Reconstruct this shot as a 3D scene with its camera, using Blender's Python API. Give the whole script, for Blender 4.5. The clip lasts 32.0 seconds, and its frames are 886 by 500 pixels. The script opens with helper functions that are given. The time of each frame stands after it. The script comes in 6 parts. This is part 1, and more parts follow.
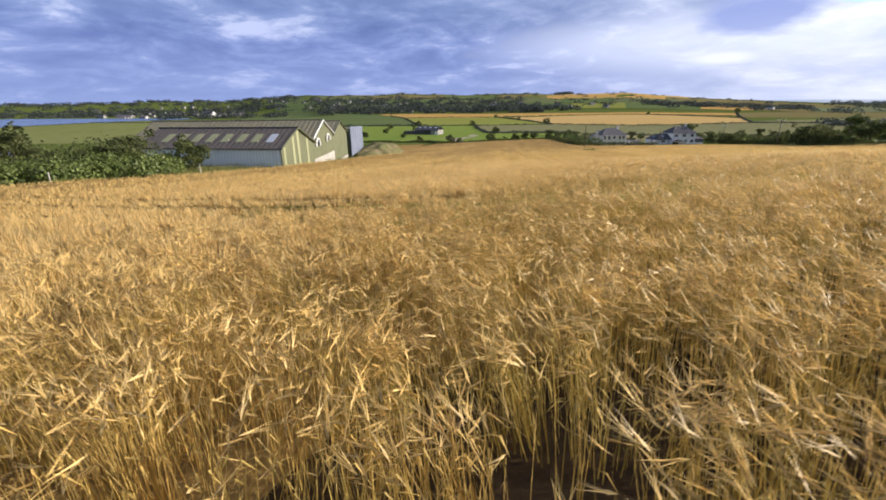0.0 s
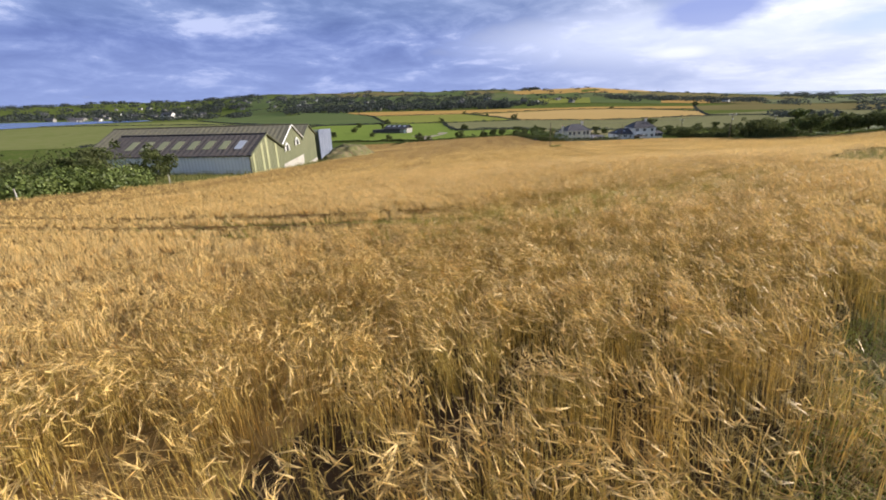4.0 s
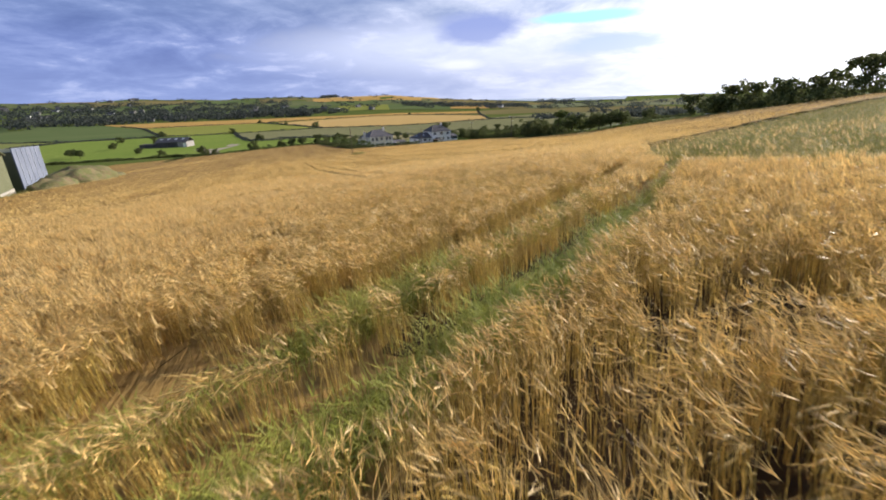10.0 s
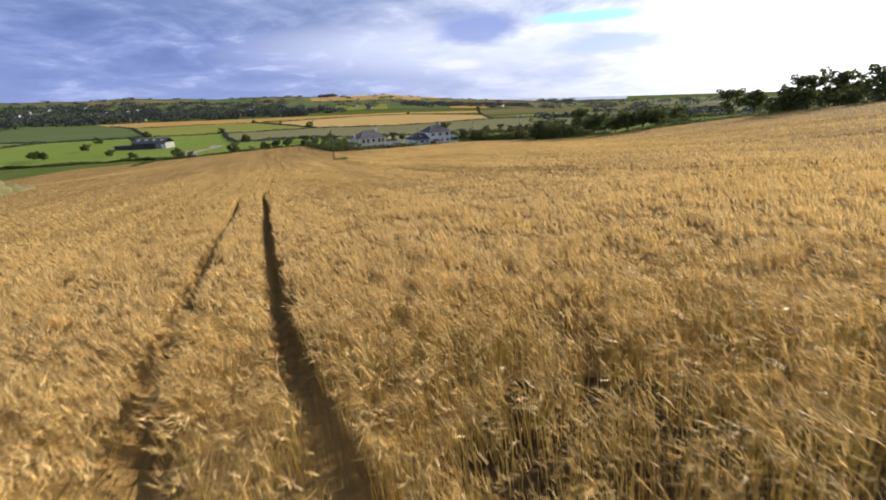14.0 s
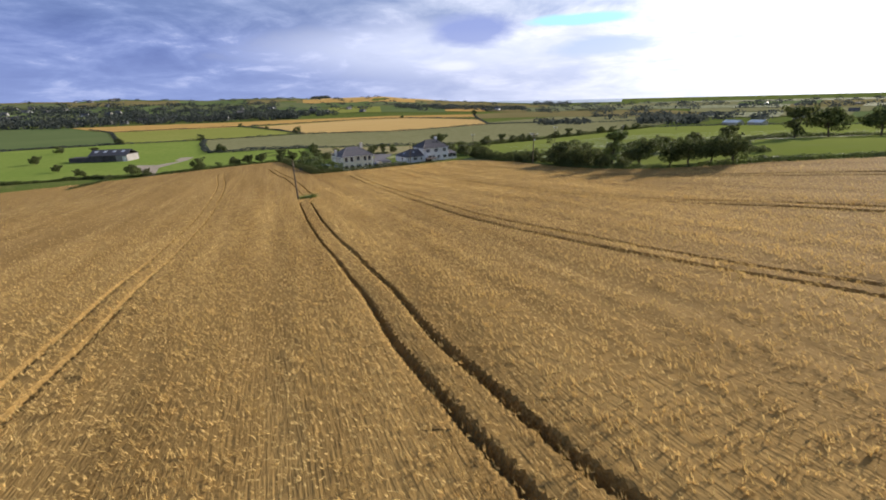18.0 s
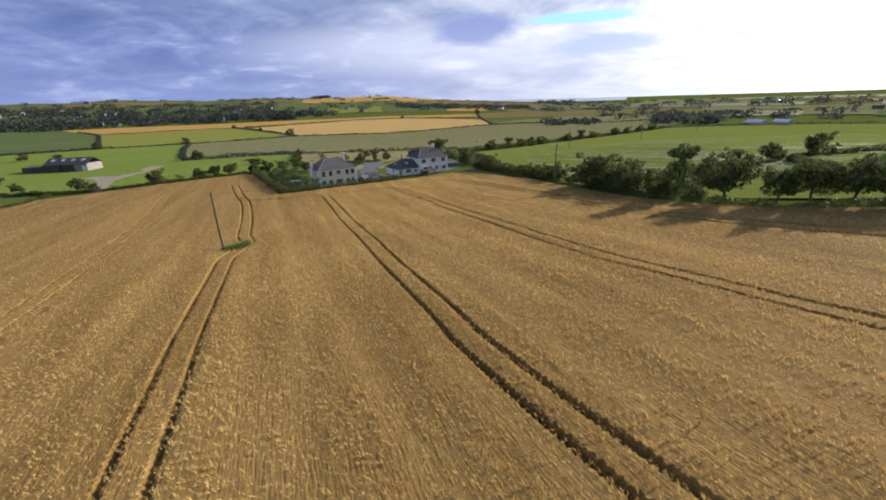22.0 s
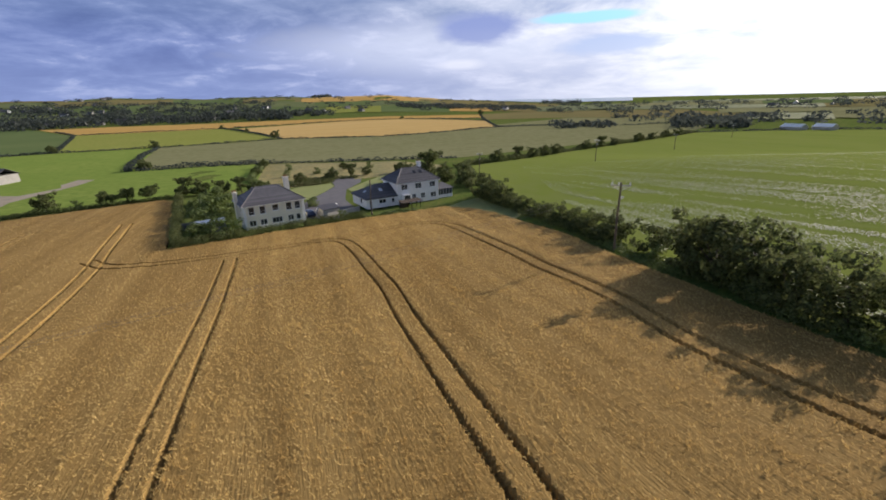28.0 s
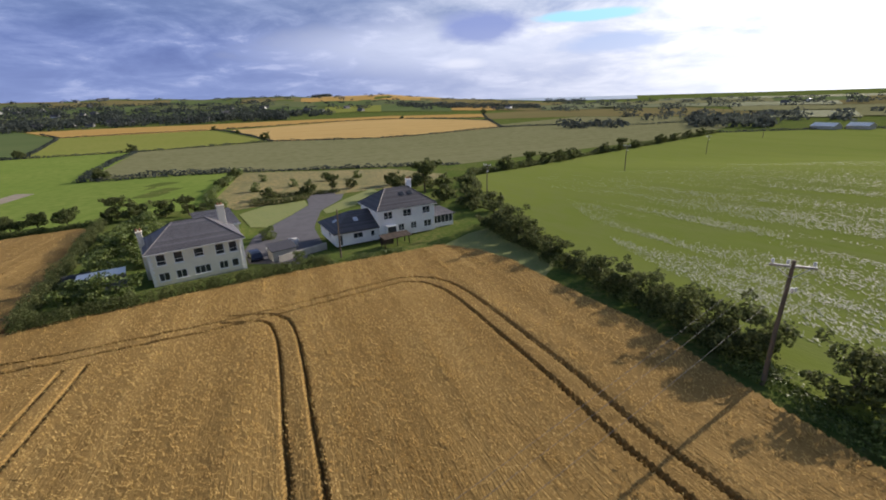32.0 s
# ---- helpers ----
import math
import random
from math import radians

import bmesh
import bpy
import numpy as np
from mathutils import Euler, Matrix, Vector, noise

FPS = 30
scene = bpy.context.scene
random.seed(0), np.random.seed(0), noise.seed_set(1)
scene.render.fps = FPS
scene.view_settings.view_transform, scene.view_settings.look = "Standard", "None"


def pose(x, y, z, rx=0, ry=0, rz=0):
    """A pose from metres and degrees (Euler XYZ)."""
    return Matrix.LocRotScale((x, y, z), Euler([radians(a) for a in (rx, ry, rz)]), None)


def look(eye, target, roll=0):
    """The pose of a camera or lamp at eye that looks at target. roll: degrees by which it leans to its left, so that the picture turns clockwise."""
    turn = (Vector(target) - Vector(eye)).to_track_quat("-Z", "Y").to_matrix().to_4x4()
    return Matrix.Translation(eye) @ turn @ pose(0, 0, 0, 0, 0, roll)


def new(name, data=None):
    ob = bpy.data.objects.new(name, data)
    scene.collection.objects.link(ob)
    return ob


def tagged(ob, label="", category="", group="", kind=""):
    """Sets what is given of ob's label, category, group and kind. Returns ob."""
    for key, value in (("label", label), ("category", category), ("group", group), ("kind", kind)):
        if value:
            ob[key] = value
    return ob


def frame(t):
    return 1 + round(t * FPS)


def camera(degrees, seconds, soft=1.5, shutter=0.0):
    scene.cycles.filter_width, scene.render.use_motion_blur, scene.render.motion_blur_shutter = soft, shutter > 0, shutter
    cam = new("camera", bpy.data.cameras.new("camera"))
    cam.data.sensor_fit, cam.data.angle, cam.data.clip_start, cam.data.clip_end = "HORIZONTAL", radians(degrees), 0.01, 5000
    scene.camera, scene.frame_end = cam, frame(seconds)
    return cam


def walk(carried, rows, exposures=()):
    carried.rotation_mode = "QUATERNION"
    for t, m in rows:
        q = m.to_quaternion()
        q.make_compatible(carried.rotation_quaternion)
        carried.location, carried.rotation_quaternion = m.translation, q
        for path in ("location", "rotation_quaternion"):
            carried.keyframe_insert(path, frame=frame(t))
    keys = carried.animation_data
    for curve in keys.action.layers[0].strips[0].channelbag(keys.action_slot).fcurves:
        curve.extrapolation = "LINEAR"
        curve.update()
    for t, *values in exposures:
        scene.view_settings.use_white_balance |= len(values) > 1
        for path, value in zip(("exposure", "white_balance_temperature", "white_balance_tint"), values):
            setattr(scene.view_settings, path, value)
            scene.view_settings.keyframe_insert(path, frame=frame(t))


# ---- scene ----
cam = camera(91.9, 32.0, 1.8, 0.14)
# seconds, eye, target, roll
PATH = [
    (0, (-0.969, -163.244, 11.124), (-1.986, -161.642, 10.473), -0.66),
    (0.5, (-0.541, -163.591, 11.876), (-1.562, -161.995, 11.224), -0.75),
    (1, (-0.289, -163.861, 12.066), (-1.312, -162.267, 11.415), -0.81),
    (1.5, (-0.171, -164.081, 12.003), (-1.195, -162.488, 11.349), -0.8),
    (2, (-0.109, -164.23, 11.94), (-1.136, -162.642, 11.281), -0.98),
    (2.5, (-0.126, -164.333, 11.893), (-1.137, -162.733, 11.236), -0.99),
    (4.5, (0.04, -164.364, 12.014), (-0.777, -162.665, 11.348), -1.71),
    (5, (0.109, -164.33, 12.023), (-0.535, -162.557, 11.358), -1.91),
    (5.5, (0.111, -164.282, 12.016), (-0.228, -162.43, 11.341), -2.12),
    (6, (0.072, -164.23, 12.004), (-0.158, -162.362, 11.327), -2.14),
    (6.5, (0.0, -163.992, 12.009), (-0.224, -162.124, 11.332), -2.22),
    (7, (-0.138, -163.276, 12.069), (-0.345, -161.405, 11.394), -2.36),
    (7.5, (-0.274, -162.229, 12.165), (-0.464, -160.357, 11.488), -2.39),
    (8, (-0.378, -160.936, 12.167), (-0.561, -159.062, 11.495), -2.15),
    (8.5, (-0.479, -159.623, 12.017), (-0.657, -157.746, 11.349), -2.13),
    (9, (-0.585, -158.042, 11.725), (-0.762, -156.166, 11.056), -2.16),
    (9.5, (-0.838, -156.139, 11.435), (-0.996, -154.261, 10.765), -2.31),
    (10, (-1.028, -154.166, 11.115), (-1.162, -152.282, 10.458), -1.94),
    (10.5, (-1.414, -152.17, 11.002), (-1.539, -150.288, 10.337), -2.13),
    (11, (-1.581, -149.809, 10.804), (-1.706, -147.928, 10.136), -2.26),
    (11.5, (-1.683, -147.214, 10.58), (-1.809, -145.333, 9.911), -2.19),
    (12, (-1.772, -144.528, 10.323), (-1.901, -142.646, 9.659), -2.09),
    (12.5, (-1.806, -141.508, 10.057), (-1.938, -139.626, 9.395), -2.07),
    (13, (-1.806, -138.891, 9.96), (-1.942, -137.008, 9.299), -2.1),
    (14, (-1.99, -133.469, 10.171), (-2.122, -131.585, 9.513), -1.9),
    (15, (-2.299, -127.008, 12.145), (-2.413, -125.123, 11.484), -1.9),
    (15.5, (-2.404, -123.514, 12.916), (-2.515, -121.629, 12.257), -2.0),
    (17.5, (-3.85, -108.365, 13.767), (-3.953, -106.477, 13.115), -1.6),
    (18, (-4.351, -104.862, 13.635), (-4.457, -102.974, 12.982), -1.6),
    (19, (-4.685, -98.43, 13.872), (-4.801, -96.544, 13.217), -1.6),
    (20, (-4.428, -91.235, 14.022), (-4.542, -89.349, 13.367), -1.5),
    (21, (-4.229, -84.219, 14.405), (-4.344, -82.333, 13.747), -1.7),
    (22, (-4.283, -76.808, 14.191), (-4.403, -74.923, 13.535), -1.9),
    (23, (-3.906, -69.502, 14.381), (-4.031, -67.617, 13.725), -1.7),
    (24, (-3.529, -62.232, 14.529), (-3.653, -60.347, 13.871), -1.7),
    (25, (-3.085, -54.892, 14.482), (-3.209, -53.007, 13.825), -1.6),
    (25.5, (-2.833, -51.539, 14.577), (-2.962, -49.654, 13.921), -1.6),
    (27.5, (-3.026, -37.502, 14.799), (-3.158, -35.618, 14.141), -1.7),
    (28, (-3.144, -34.05, 14.641), (-3.276, -32.166, 13.983), -1.6),
    (29, (-3.519, -27.546, 14.552), (-3.654, -25.663, 13.892), -1.6),
    (30, (-3.682, -20.717, 14.578), (-3.819, -18.834, 13.917), -1.6),
    (31, (-3.906, -13.929, 14.561), (-4.048, -12.048, 13.898), -1.7),
    (32, (-3.895, -6.783, 14.364), (-4.039, -4.901, 13.703), -1.9),
]
walk(cam, [(t, look(eye, target, roll)) for t, eye, target, roll in PATH],
     [(0, 0.38, 6350, 14), (2.5, 0.38, 6350, 14), (5.5, 0.33, 6350, 14), (10, 0.36, 6350, 14), (13, 0.34, 6350, 14), (15, 0.30, 6350, 14), (19, 0.27, 6350, 14), (23, 0.2, 6350, 14), (28, 0.12, 6350, 14), (32, 0.1, 6350, 14)])

# ---- sky and sun: evening sun ahead and to the east side of the walk, broken cloud ----
SUN = Vector((0.739, 0.568, 0.363)).normalized()
SUN_EL, SUN_ROT = math.asin(SUN.z), math.atan2(SUN.x, SUN.y)
sun = new("sun", bpy.data.lights.new("sun", "SUN"))
sun.data.energy, sun.data.angle, sun.data.color = 5.0, radians(0.6), (1.0, 0.88, 0.70)
sun.matrix_world = look(SUN * 50, (0, 0, 0))


def make_world():
    w = bpy.data.worlds.new("sky")
    w.use_nodes = True
    scene.world = w
    nt = w.node_tree
    nd, ln = nt.nodes, nt.links
    nd.clear()

    def n(kind, **kw):
        a = nd.new(kind)
        for k, v in kw.items():
            a.inputs[k].default_value = v
        return a

    def math_(op, a, b=None):
        m = nd.new("ShaderNodeMath")
        m.operation = op
        for i, v in enumerate((a, b)):
            if v is None:
                continue
            if isinstance(v, (int, float)):
                m.inputs[i].default_value = v
            else:
                ln.new(v, m.inputs[i])
        return m.outputs[0]

    def ramp(src, stops):
        r = nd.new("ShaderNodeValToRGB")
        e = r.color_ramp.elements
        while len(e) < len(stops):
            e.new(0.5)
        for el, (p, c) in zip(e, stops):
            el.position, el.color = p, (*c, 1)
        ln.new(src, r.inputs[0])
        return r.outputs[0]

    def mix(fac, a, b):
        m = nd.new("ShaderNodeMix")
        m.data_type = "RGBA"
        for sock, v in ((m.inputs[0], fac), (m.inputs[6], a), (m.inputs[7], b)):
            if isinstance(v, tuple):
                sock.default_value = (*v, 1)
            elif isinstance(v, (int, float)):
                sock.default_value = v
            else:
                ln.new(v, sock)
        return m.outputs[2]

    co = nd.new("ShaderNodeTexCoord").outputs["Generated"]
    sep = nd.new("ShaderNodeSeparateXYZ")
    ln.new(co, sep.inputs[0])
    X, Y, Z = sep.outputs
    # cloud deck: the direction laid onto a flat layer overhead
    up = math_("ADD", math_("MAXIMUM", Z, 0.0), 0.20)
    lay = nd.new("ShaderNodeCombineXYZ")
    ln.new(math_("DIVIDE", X, up), lay.inputs[0])
    ln.new(math_("DIVIDE", Y, up), lay.inputs[1])
    big = n("ShaderNodeTexNoise", Scale=0.62, Detail=9.0, Roughness=0.58, Distortion=0.25)
    ln.new(lay.outputs[0], big.inputs["Vector"])
    fine = n("ShaderNodeTexNoise", Scale=1.9, Detail=8.0, Roughness=0.6, Distortion=0.3)
    ln.new(lay.outputs[0], fine.inputs["Vector"])
    # nearness to the sun
    dot = nd.new("ShaderNodeVectorMath")
    dot.operation = "DOT_PRODUCT"
    ln.new(co, dot.inputs[0])
    dot.inputs[1].default_value = SUN
    near = math_("MAXIMUM", dot.outputs["Value"], 0.0)
    sky = nd.new("ShaderNodeTexSky")
    sky.sky_type, sky.sun_disc, sky.sun_elevation, sky.sun_rotation = "NISHITA", False, SUN_EL, SUN_ROT
    clear = nd.new("ShaderNodeVectorMath")
    clear.operation = "SCALE"
    ln.new(sky.outputs[0], clear.inputs[0])
    clear.inputs["Scale"].default_value = 0.10
    glow = math_("POWER", near, 5.0)
    shade = ramp(fine.outputs[0], [(0.34, (0.105, 0.155, 0.37)), (0.46, (0.150, 0.212, 0.45)), (0.55, (0.225, 0.295, 0.55)), (0.64, (0.47, 0.53, 0.76))])
    bright = ramp(fine.outputs[0], [(0.34, (0.50, 0.60, 0.84)), (0.46, (0.86, 0.92, 1.02)), (0.55, (1.10, 1.12, 1.14)), (0.7, (1.35, 1.33, 1.28))])
    lit = math_("MULTIPLY", math_("POWER", near, 2.3), 1.15)
    lit.node.use_clamp = True
    cloud = mix(lit, shade, bright)
    # unseen bright cloud opposite the sun, added to fill faces turned from it
    back = math_("MULTIPLY", math_("SUBTRACT", math_("MULTIPLY", dot.outputs["Value"], -1.0), 0.62), 4.0)
    back.node.use_clamp = True
    cloud = mix(back, cloud, (1.5, 1.48, 1.45))
    cover = ramp(math_("ADD", big.outputs[0], math_("MULTIPLY", glow, 0.05)), [(0.25, (0, 0, 0)), (0.33, (1, 1, 1))])
    # the cloud bank stands low round the horizon and thins out overhead
    high = math_("SUBTRACT", 1.35, math_("MULTIPLY", Z, 3.0))
    high.node.use_clamp = True
    both = mix(math_("MULTIPLY", cover, high), clear.outputs[0], cloud)
    # a clear blue gap and a small grey cloud beside the sun's glare
    azm = math_("ARCTAN2", X, Y)

    def oval(az, el, wa, we, soft, torn=3.2):
        a = math_("DIVIDE", math_("SUBTRACT", azm, radians(az)), radians(wa))
        b = math_("DIVIDE", math_("SUBTRACT", Z, math.sin(radians(el))), radians(we))
        d = math_("SQRT", math_("ADD", math_("MULTIPLY", a, a), math_("MULTIPLY", b, b)))
        d = math_("ADD", d, math_("MULTIPLY", math_("SUBTRACT", fine.outputs[0], 0.5), torn))
        g = math_("DIVIDE", math_("SUBTRACT", 1.0 + soft, d), soft)
        g.node.use_clamp = True
        return g
    both = mix(math_("MULTIPLY", oval(-3.0, 5.8, 10.0, 1.3, 1.6), 0.55), both, (0.80, 0.86, 0.98))
    both = mix(math_("MULTIPLY", oval(1.7, 7.9, 2.4, 0.9, 1.4), 0.92), both, (0.27, 0.34, 0.63))
    both = mix(oval(13.2, 8.5, 4.2, 0.45, 0.6, 2.2), both, (0.42, 0.80, 1.0))
    both = mix(math_("MULTIPLY", oval(16.8, 5.6, 3.4, 0.6, 1.0, 2.6), 0.95), both, (0.44, 0.56, 0.82))
    both = mix(math_("MULTIPLY", oval(-1.5, 4.1, 1.8, 0.35, 1.2), 0.8), both, (0.95, 0.97, 1.02))
    # paler towards the horizon
    low = math_("SUBTRACT", 1.0, math_("MULTIPLY", math_("ABSOLUTE", Z), 7.0))
    low.node.use_clamp = True
    pale = mix(lit, (0.27, 0.345, 0.60), (1.0, 1.02, 1.03))
    both = mix(math_("MULTIPLY", low, 0.75), both, pale)
    halo = nd.new("ShaderNodeVectorMath")
    halo.operation = "ADD"
    ln.new(both, halo.inputs[0])
    hl = nd.new("ShaderNodeCombineXYZ")
    hv = math_("MULTIPLY", math_("POWER", near, 18.0), 2.0)
    for i in range(3):
        ln.new(hv, hl.inputs[i])
    ln.new(hl.outputs[0], halo.inputs[1])
    bg = nd.new("ShaderNodeBackground")
    ln.new(halo.outputs[0], bg.inputs[0])
    bg.inputs[1].default_value = 1.0
    out = nd.new("ShaderNodeOutputWorld")
    ln.new(bg.outputs[0], out.inputs[0])


make_world()

# ---- materials ----
MATS = {}


def mat(name, base, var=None, scale=3.0, rough=0.8, metal=0.0, bump=0.0, bscale=20.0, thru=0.0, rand=0.0, spec=0.4, fine=None, island=True, stretch=None, fine_free=True):
    """Procedural surface: two noises between base and var, relief, and a share of light let through (leaves, straw)."""
    if name in MATS:
        return MATS[name]
    m = bpy.data.materials.new(name)
    m.use_nodes = True
    nt = m.node_tree
    nd, ln = nt.nodes, nt.links
    bs = nd["Principled BSDF"]
    bs.inputs["Roughness"].default_value, bs.inputs["Metallic"].default_value = rough, metal
    bs.inputs["Specular IOR Level"].default_value = spec
    geo = nd.new("ShaderNodeNewGeometry")
    vec = geo.outputs["Position"]
    if stretch:
        mp = nd.new("ShaderNodeMapping")
        mp.vector_type = "TEXTURE"
        mp.inputs["Rotation"].default_value = (0, 0, stretch[0])
        mp.inputs["Scale"].default_value = stretch[1]
        ln.new(vec, mp.inputs[0])
        vec = mp.outputs[0]

    def noise_(s, d=6.0, free=False):
        a = nd.new("ShaderNodeTexNoise")
        a.inputs["Scale"].default_value, a.inputs["Detail"].default_value = s, d
        ln.new(geo.outputs["Position"] if free else vec, a.inputs["Vector"])
        return a.outputs[0]

    def blend(fac, a, b, kind="MIX"):
        x = nd.new("ShaderNodeMix")
        x.data_type, x.blend_type = "RGBA", kind
        for sock, v in ((x.inputs[0], fac), (x.inputs[6], a), (x.inputs[7], b)):
            if isinstance(v, tuple):
                sock.default_value = (*v, 1)
            elif isinstance(v, float):
                sock.default_value = v
            else:
                ln.new(v, sock)
        return x.outputs[2]

    def span(src, lo, hi):
        r = nd.new("ShaderNodeMapRange")
        r.inputs[1].default_value, r.inputs[2].default_value = lo, hi
        ln.new(src, r.inputs[0])
        return r.outputs[0]

    col = blend(span(noise_(scale), 0.35, 0.65), base, var or tuple(v * 0.75 for v in base))
    if fine:
        col = blend(span(noise_(fine[0], free=fine_free), 0.38, 0.62), col, fine[1])
    if rand:
        r = geo.outputs["Random Per Island"] if island else nd.new("ShaderNodeObjectInfo").outputs["Random"]
        hsv = nd.new("ShaderNodeHueSaturation")
        mr = nd.new("ShaderNodeMapRange")
        mr.inputs[3].default_value, mr.inputs[4].default_value = 1 - rand, 1 + rand
        ln.new(r, mr.inputs[0])
        ln.new(mr.outputs[0], hsv.inputs["Value"])
        ln.new(col, hsv.inputs["Color"])
        col = hsv.outputs[0]
    ln.new(col, bs.inputs["Base Color"])
    if bump:
        b = nd.new("ShaderNodeBump")
        b.inputs["Strength"].default_value = min(1.0, bump)
        b.inputs["Distance"].default_value = 0.6 / bscale
        ln.new(noise_(bscale, 8.0), b.inputs["Height"])
        ln.new(b.outputs[0], bs.inputs["Normal"])
    if thru:
        tr = nd.new("ShaderNodeBsdfTranslucent")
        ln.new(col, tr.inputs[0])
        ms = nd.new("ShaderNodeMixShader")
        ms.inputs[0].default_value = thru
        ln.new(bs.outputs[0], ms.inputs[1])
        ln.new(tr.outputs[0], ms.inputs[2])
        ln.new(ms.outputs[0], nd["Material Output"].inputs[0])
    MATS[name] = m
    return m


STRAW = mat("ripe barley", (0.79, 0.57, 0.210), (0.64, 0.44, 0.140), 0.35, 0.5, thru=0.32, rand=0.55, spec=0.5, fine=(2.4, (0.74, 0.55, 0.24)))
STEM = mat("barley stems and leaves", (0.62, 0.425, 0.128), (0.48, 0.33, 0.098), 0.35, 0.6, thru=0.30, rand=0.5, fine=(1.1, (0.48, 0.36, 0.095)))
STRAW_MID = mat("ripe barley heads", (0.75, 0.545, 0.222), (0.63, 0.44, 0.164), 0.35, 0.55, thru=0.48, rand=0.5, fine=(2.4, (0.70, 0.53, 0.24)))
STRAW_FAR = mat("ripe barley clumps", (0.79, 0.590, 0.245), (0.50, 0.332, 0.118), 0.40, 0.7, stretch=(0.422, (1.0, 26.0, 1.0)), thru=0.38, rand=0.38, spec=0.2, fine=(1.5, (0.66, 0.47, 0.175)), fine_free=False)
# brownish lower straw, with the shade between the ears put into its colour
CANOPY = mat("shaded barley canopy", (0.325, 0.211, 0.076), (0.175, 0.106, 0.034), 0.40, 0.9, stretch=(0.422, (1.0, 26.0, 1.0)), bump=1.0, bscale=9.0, fine=(11.0, (0.30, 0.196, 0.072)), spec=0.05)
SOIL = mat("field soil", (0.085, 0.058, 0.034), (0.055, 0.038, 0.024), 2.0, 0.95, bump=0.6, bscale=14.0, spec=0.0)
GRASS = mat("rough grass", (0.105, 0.145, 0.035), (0.17, 0.17, 0.06), 0.12, 0.9, bump=0.6, bscale=6.0, fine=(1.7, (0.08, 0.12, 0.03)), spec=0.0)
WEED = mat("green weeds", (0.16, 0.24, 0.045), (0.26, 0.28, 0.06), 0.8, 0.6, thru=0.35, rand=0.4)
MEADOW = mat("pasture", (0.175, 0.245, 0.055), (0.22, 0.275, 0.07), 0.02, 0.9, fine=(0.35, (0.16, 0.225, 0.05)), bump=0.3, bscale=3.0, spec=0.0)
CUT = mat("cut silage meadow", (0.160, 0.205, 0.042), (0.190, 0.226, 0.055), 0.05, 0.9, fine=(0.55, (0.180, 0.215, 0.060)), bump=0.4, bscale=5.0, stretch=(0.35, (1.0, 5.0, 1.0)), fine_free=False, spec=0.0)
OLIVE = mat("grey-green root crop", (0.20, 0.20, 0.105), (0.155, 0.162, 0.078), 0.22, 0.9, fine=(0.25, (0.215, 0.215, 0.115)), stretch=(-1.05, (1.0, 40.0, 1.0)), spec=0.0)
TAN = mat("far ripe barley", (0.47, 0.315, 0.115), (0.40, 0.255, 0.085), 0.08, 0.9, fine=(0.25, (0.45, 0.29, 0.10)), stretch=(-1.05, (1.0, 30.0, 1.0)), spec=0.0)
TAN2 = mat("far straw stubble", (0.52, 0.38, 0.17), (0.44, 0.30, 0.118), 0.10, 0.9, fine=(0.06, (0.50, 0.35, 0.145)), stretch=(-1.05, (1.0, 30.0, 1.0)), spec=0.0)
LEAF = mat("hedge leaves", (0.100, 0.122, 0.045), (0.125, 0.140, 0.054), 0.5, 0.7, thru=0.48, rand=0.5, spec=0.15)
LEAF2 = mat("thorn leaves", (0.112, 0.134, 0.050), (0.090, 0.115, 0.040), 0.4, 0.7, thru=0.48, rand=0.5, spec=0.15)
LEAF_LT = mat("light shrub leaves", (0.15, 0.19, 0.045), (0.11, 0.15, 0.04), 0.5, 0.55, thru=0.28, rand=0.45)
# distant leaves: the blue tint of haze is put into the base colour
WOODFAR = mat("far wood with haze tint", (0.060, 0.074, 0.070), (0.080, 0.092, 0.080), 0.02, 0.95, rand=0.4, spec=0.05, thru=0.42)
BARK = mat("bark", (0.10, 0.08, 0.06), (0.06, 0.05, 0.04), 6.0, 0.9, bump=0.6, bscale=25.0)
POLEW = mat("weathered pole wood", (0.15, 0.115, 0.085), (0.10, 0.08, 0.06), 4.0, 0.85, bump=0.4, bscale=40.0, stretch=(0, (1, 1, 8)))
CREAM = mat("cream render", (0.78, 0.74, 0.62), (0.72, 0.68, 0.57), 0.8, 0.85, bump=0.25, bscale=60.0)
WHITE = mat("white render", (0.84, 0.84, 0.84), (0.77, 0.77, 0.78), 0.7, 0.85, bump=0.25, bscale=60.0)
TRIM = mat("white painted trim", (0.78, 0.78, 0.78), (0.72, 0.72, 0.73), 2.0, 0.5)
SLATE = mat("blue-grey roof slate", (0.115, 0.115, 0.135), (0.085, 0.085, 0.10), 0.9, 0.6, fine=(5.0, (0.14, 0.135, 0.15)), rand=0.25, island=False)
SLATE2 = mat("dark roof slate", (0.075, 0.075, 0.088), (0.06, 0.06, 0.07), 0.9, 0.55, fine=(5.0, (0.095, 0.09, 0.10)), rand=0.25, island=False)
GLASS = mat("dark window glass", (0.03, 0.035, 0.045), (0.05, 0.055, 0.065), 1.0, 0.08, spec=0.6)
TARMAC = mat("grey gravel drive", (0.125, 0.12, 0.135), (0.10, 0.097, 0.11), 0.5, 0.9, bump=0.4, bscale=20.0)
SHEETG = mat("olive green sheet cladding", (0.145, 0.155, 0.085), (0.12, 0.13, 0.07), 0.4, 0.6)
SHEETY = mat("pale yellow translucent sheet", (0.34, 0.35, 0.20), (0.29, 0.30, 0.17), 0.6, 0.5)
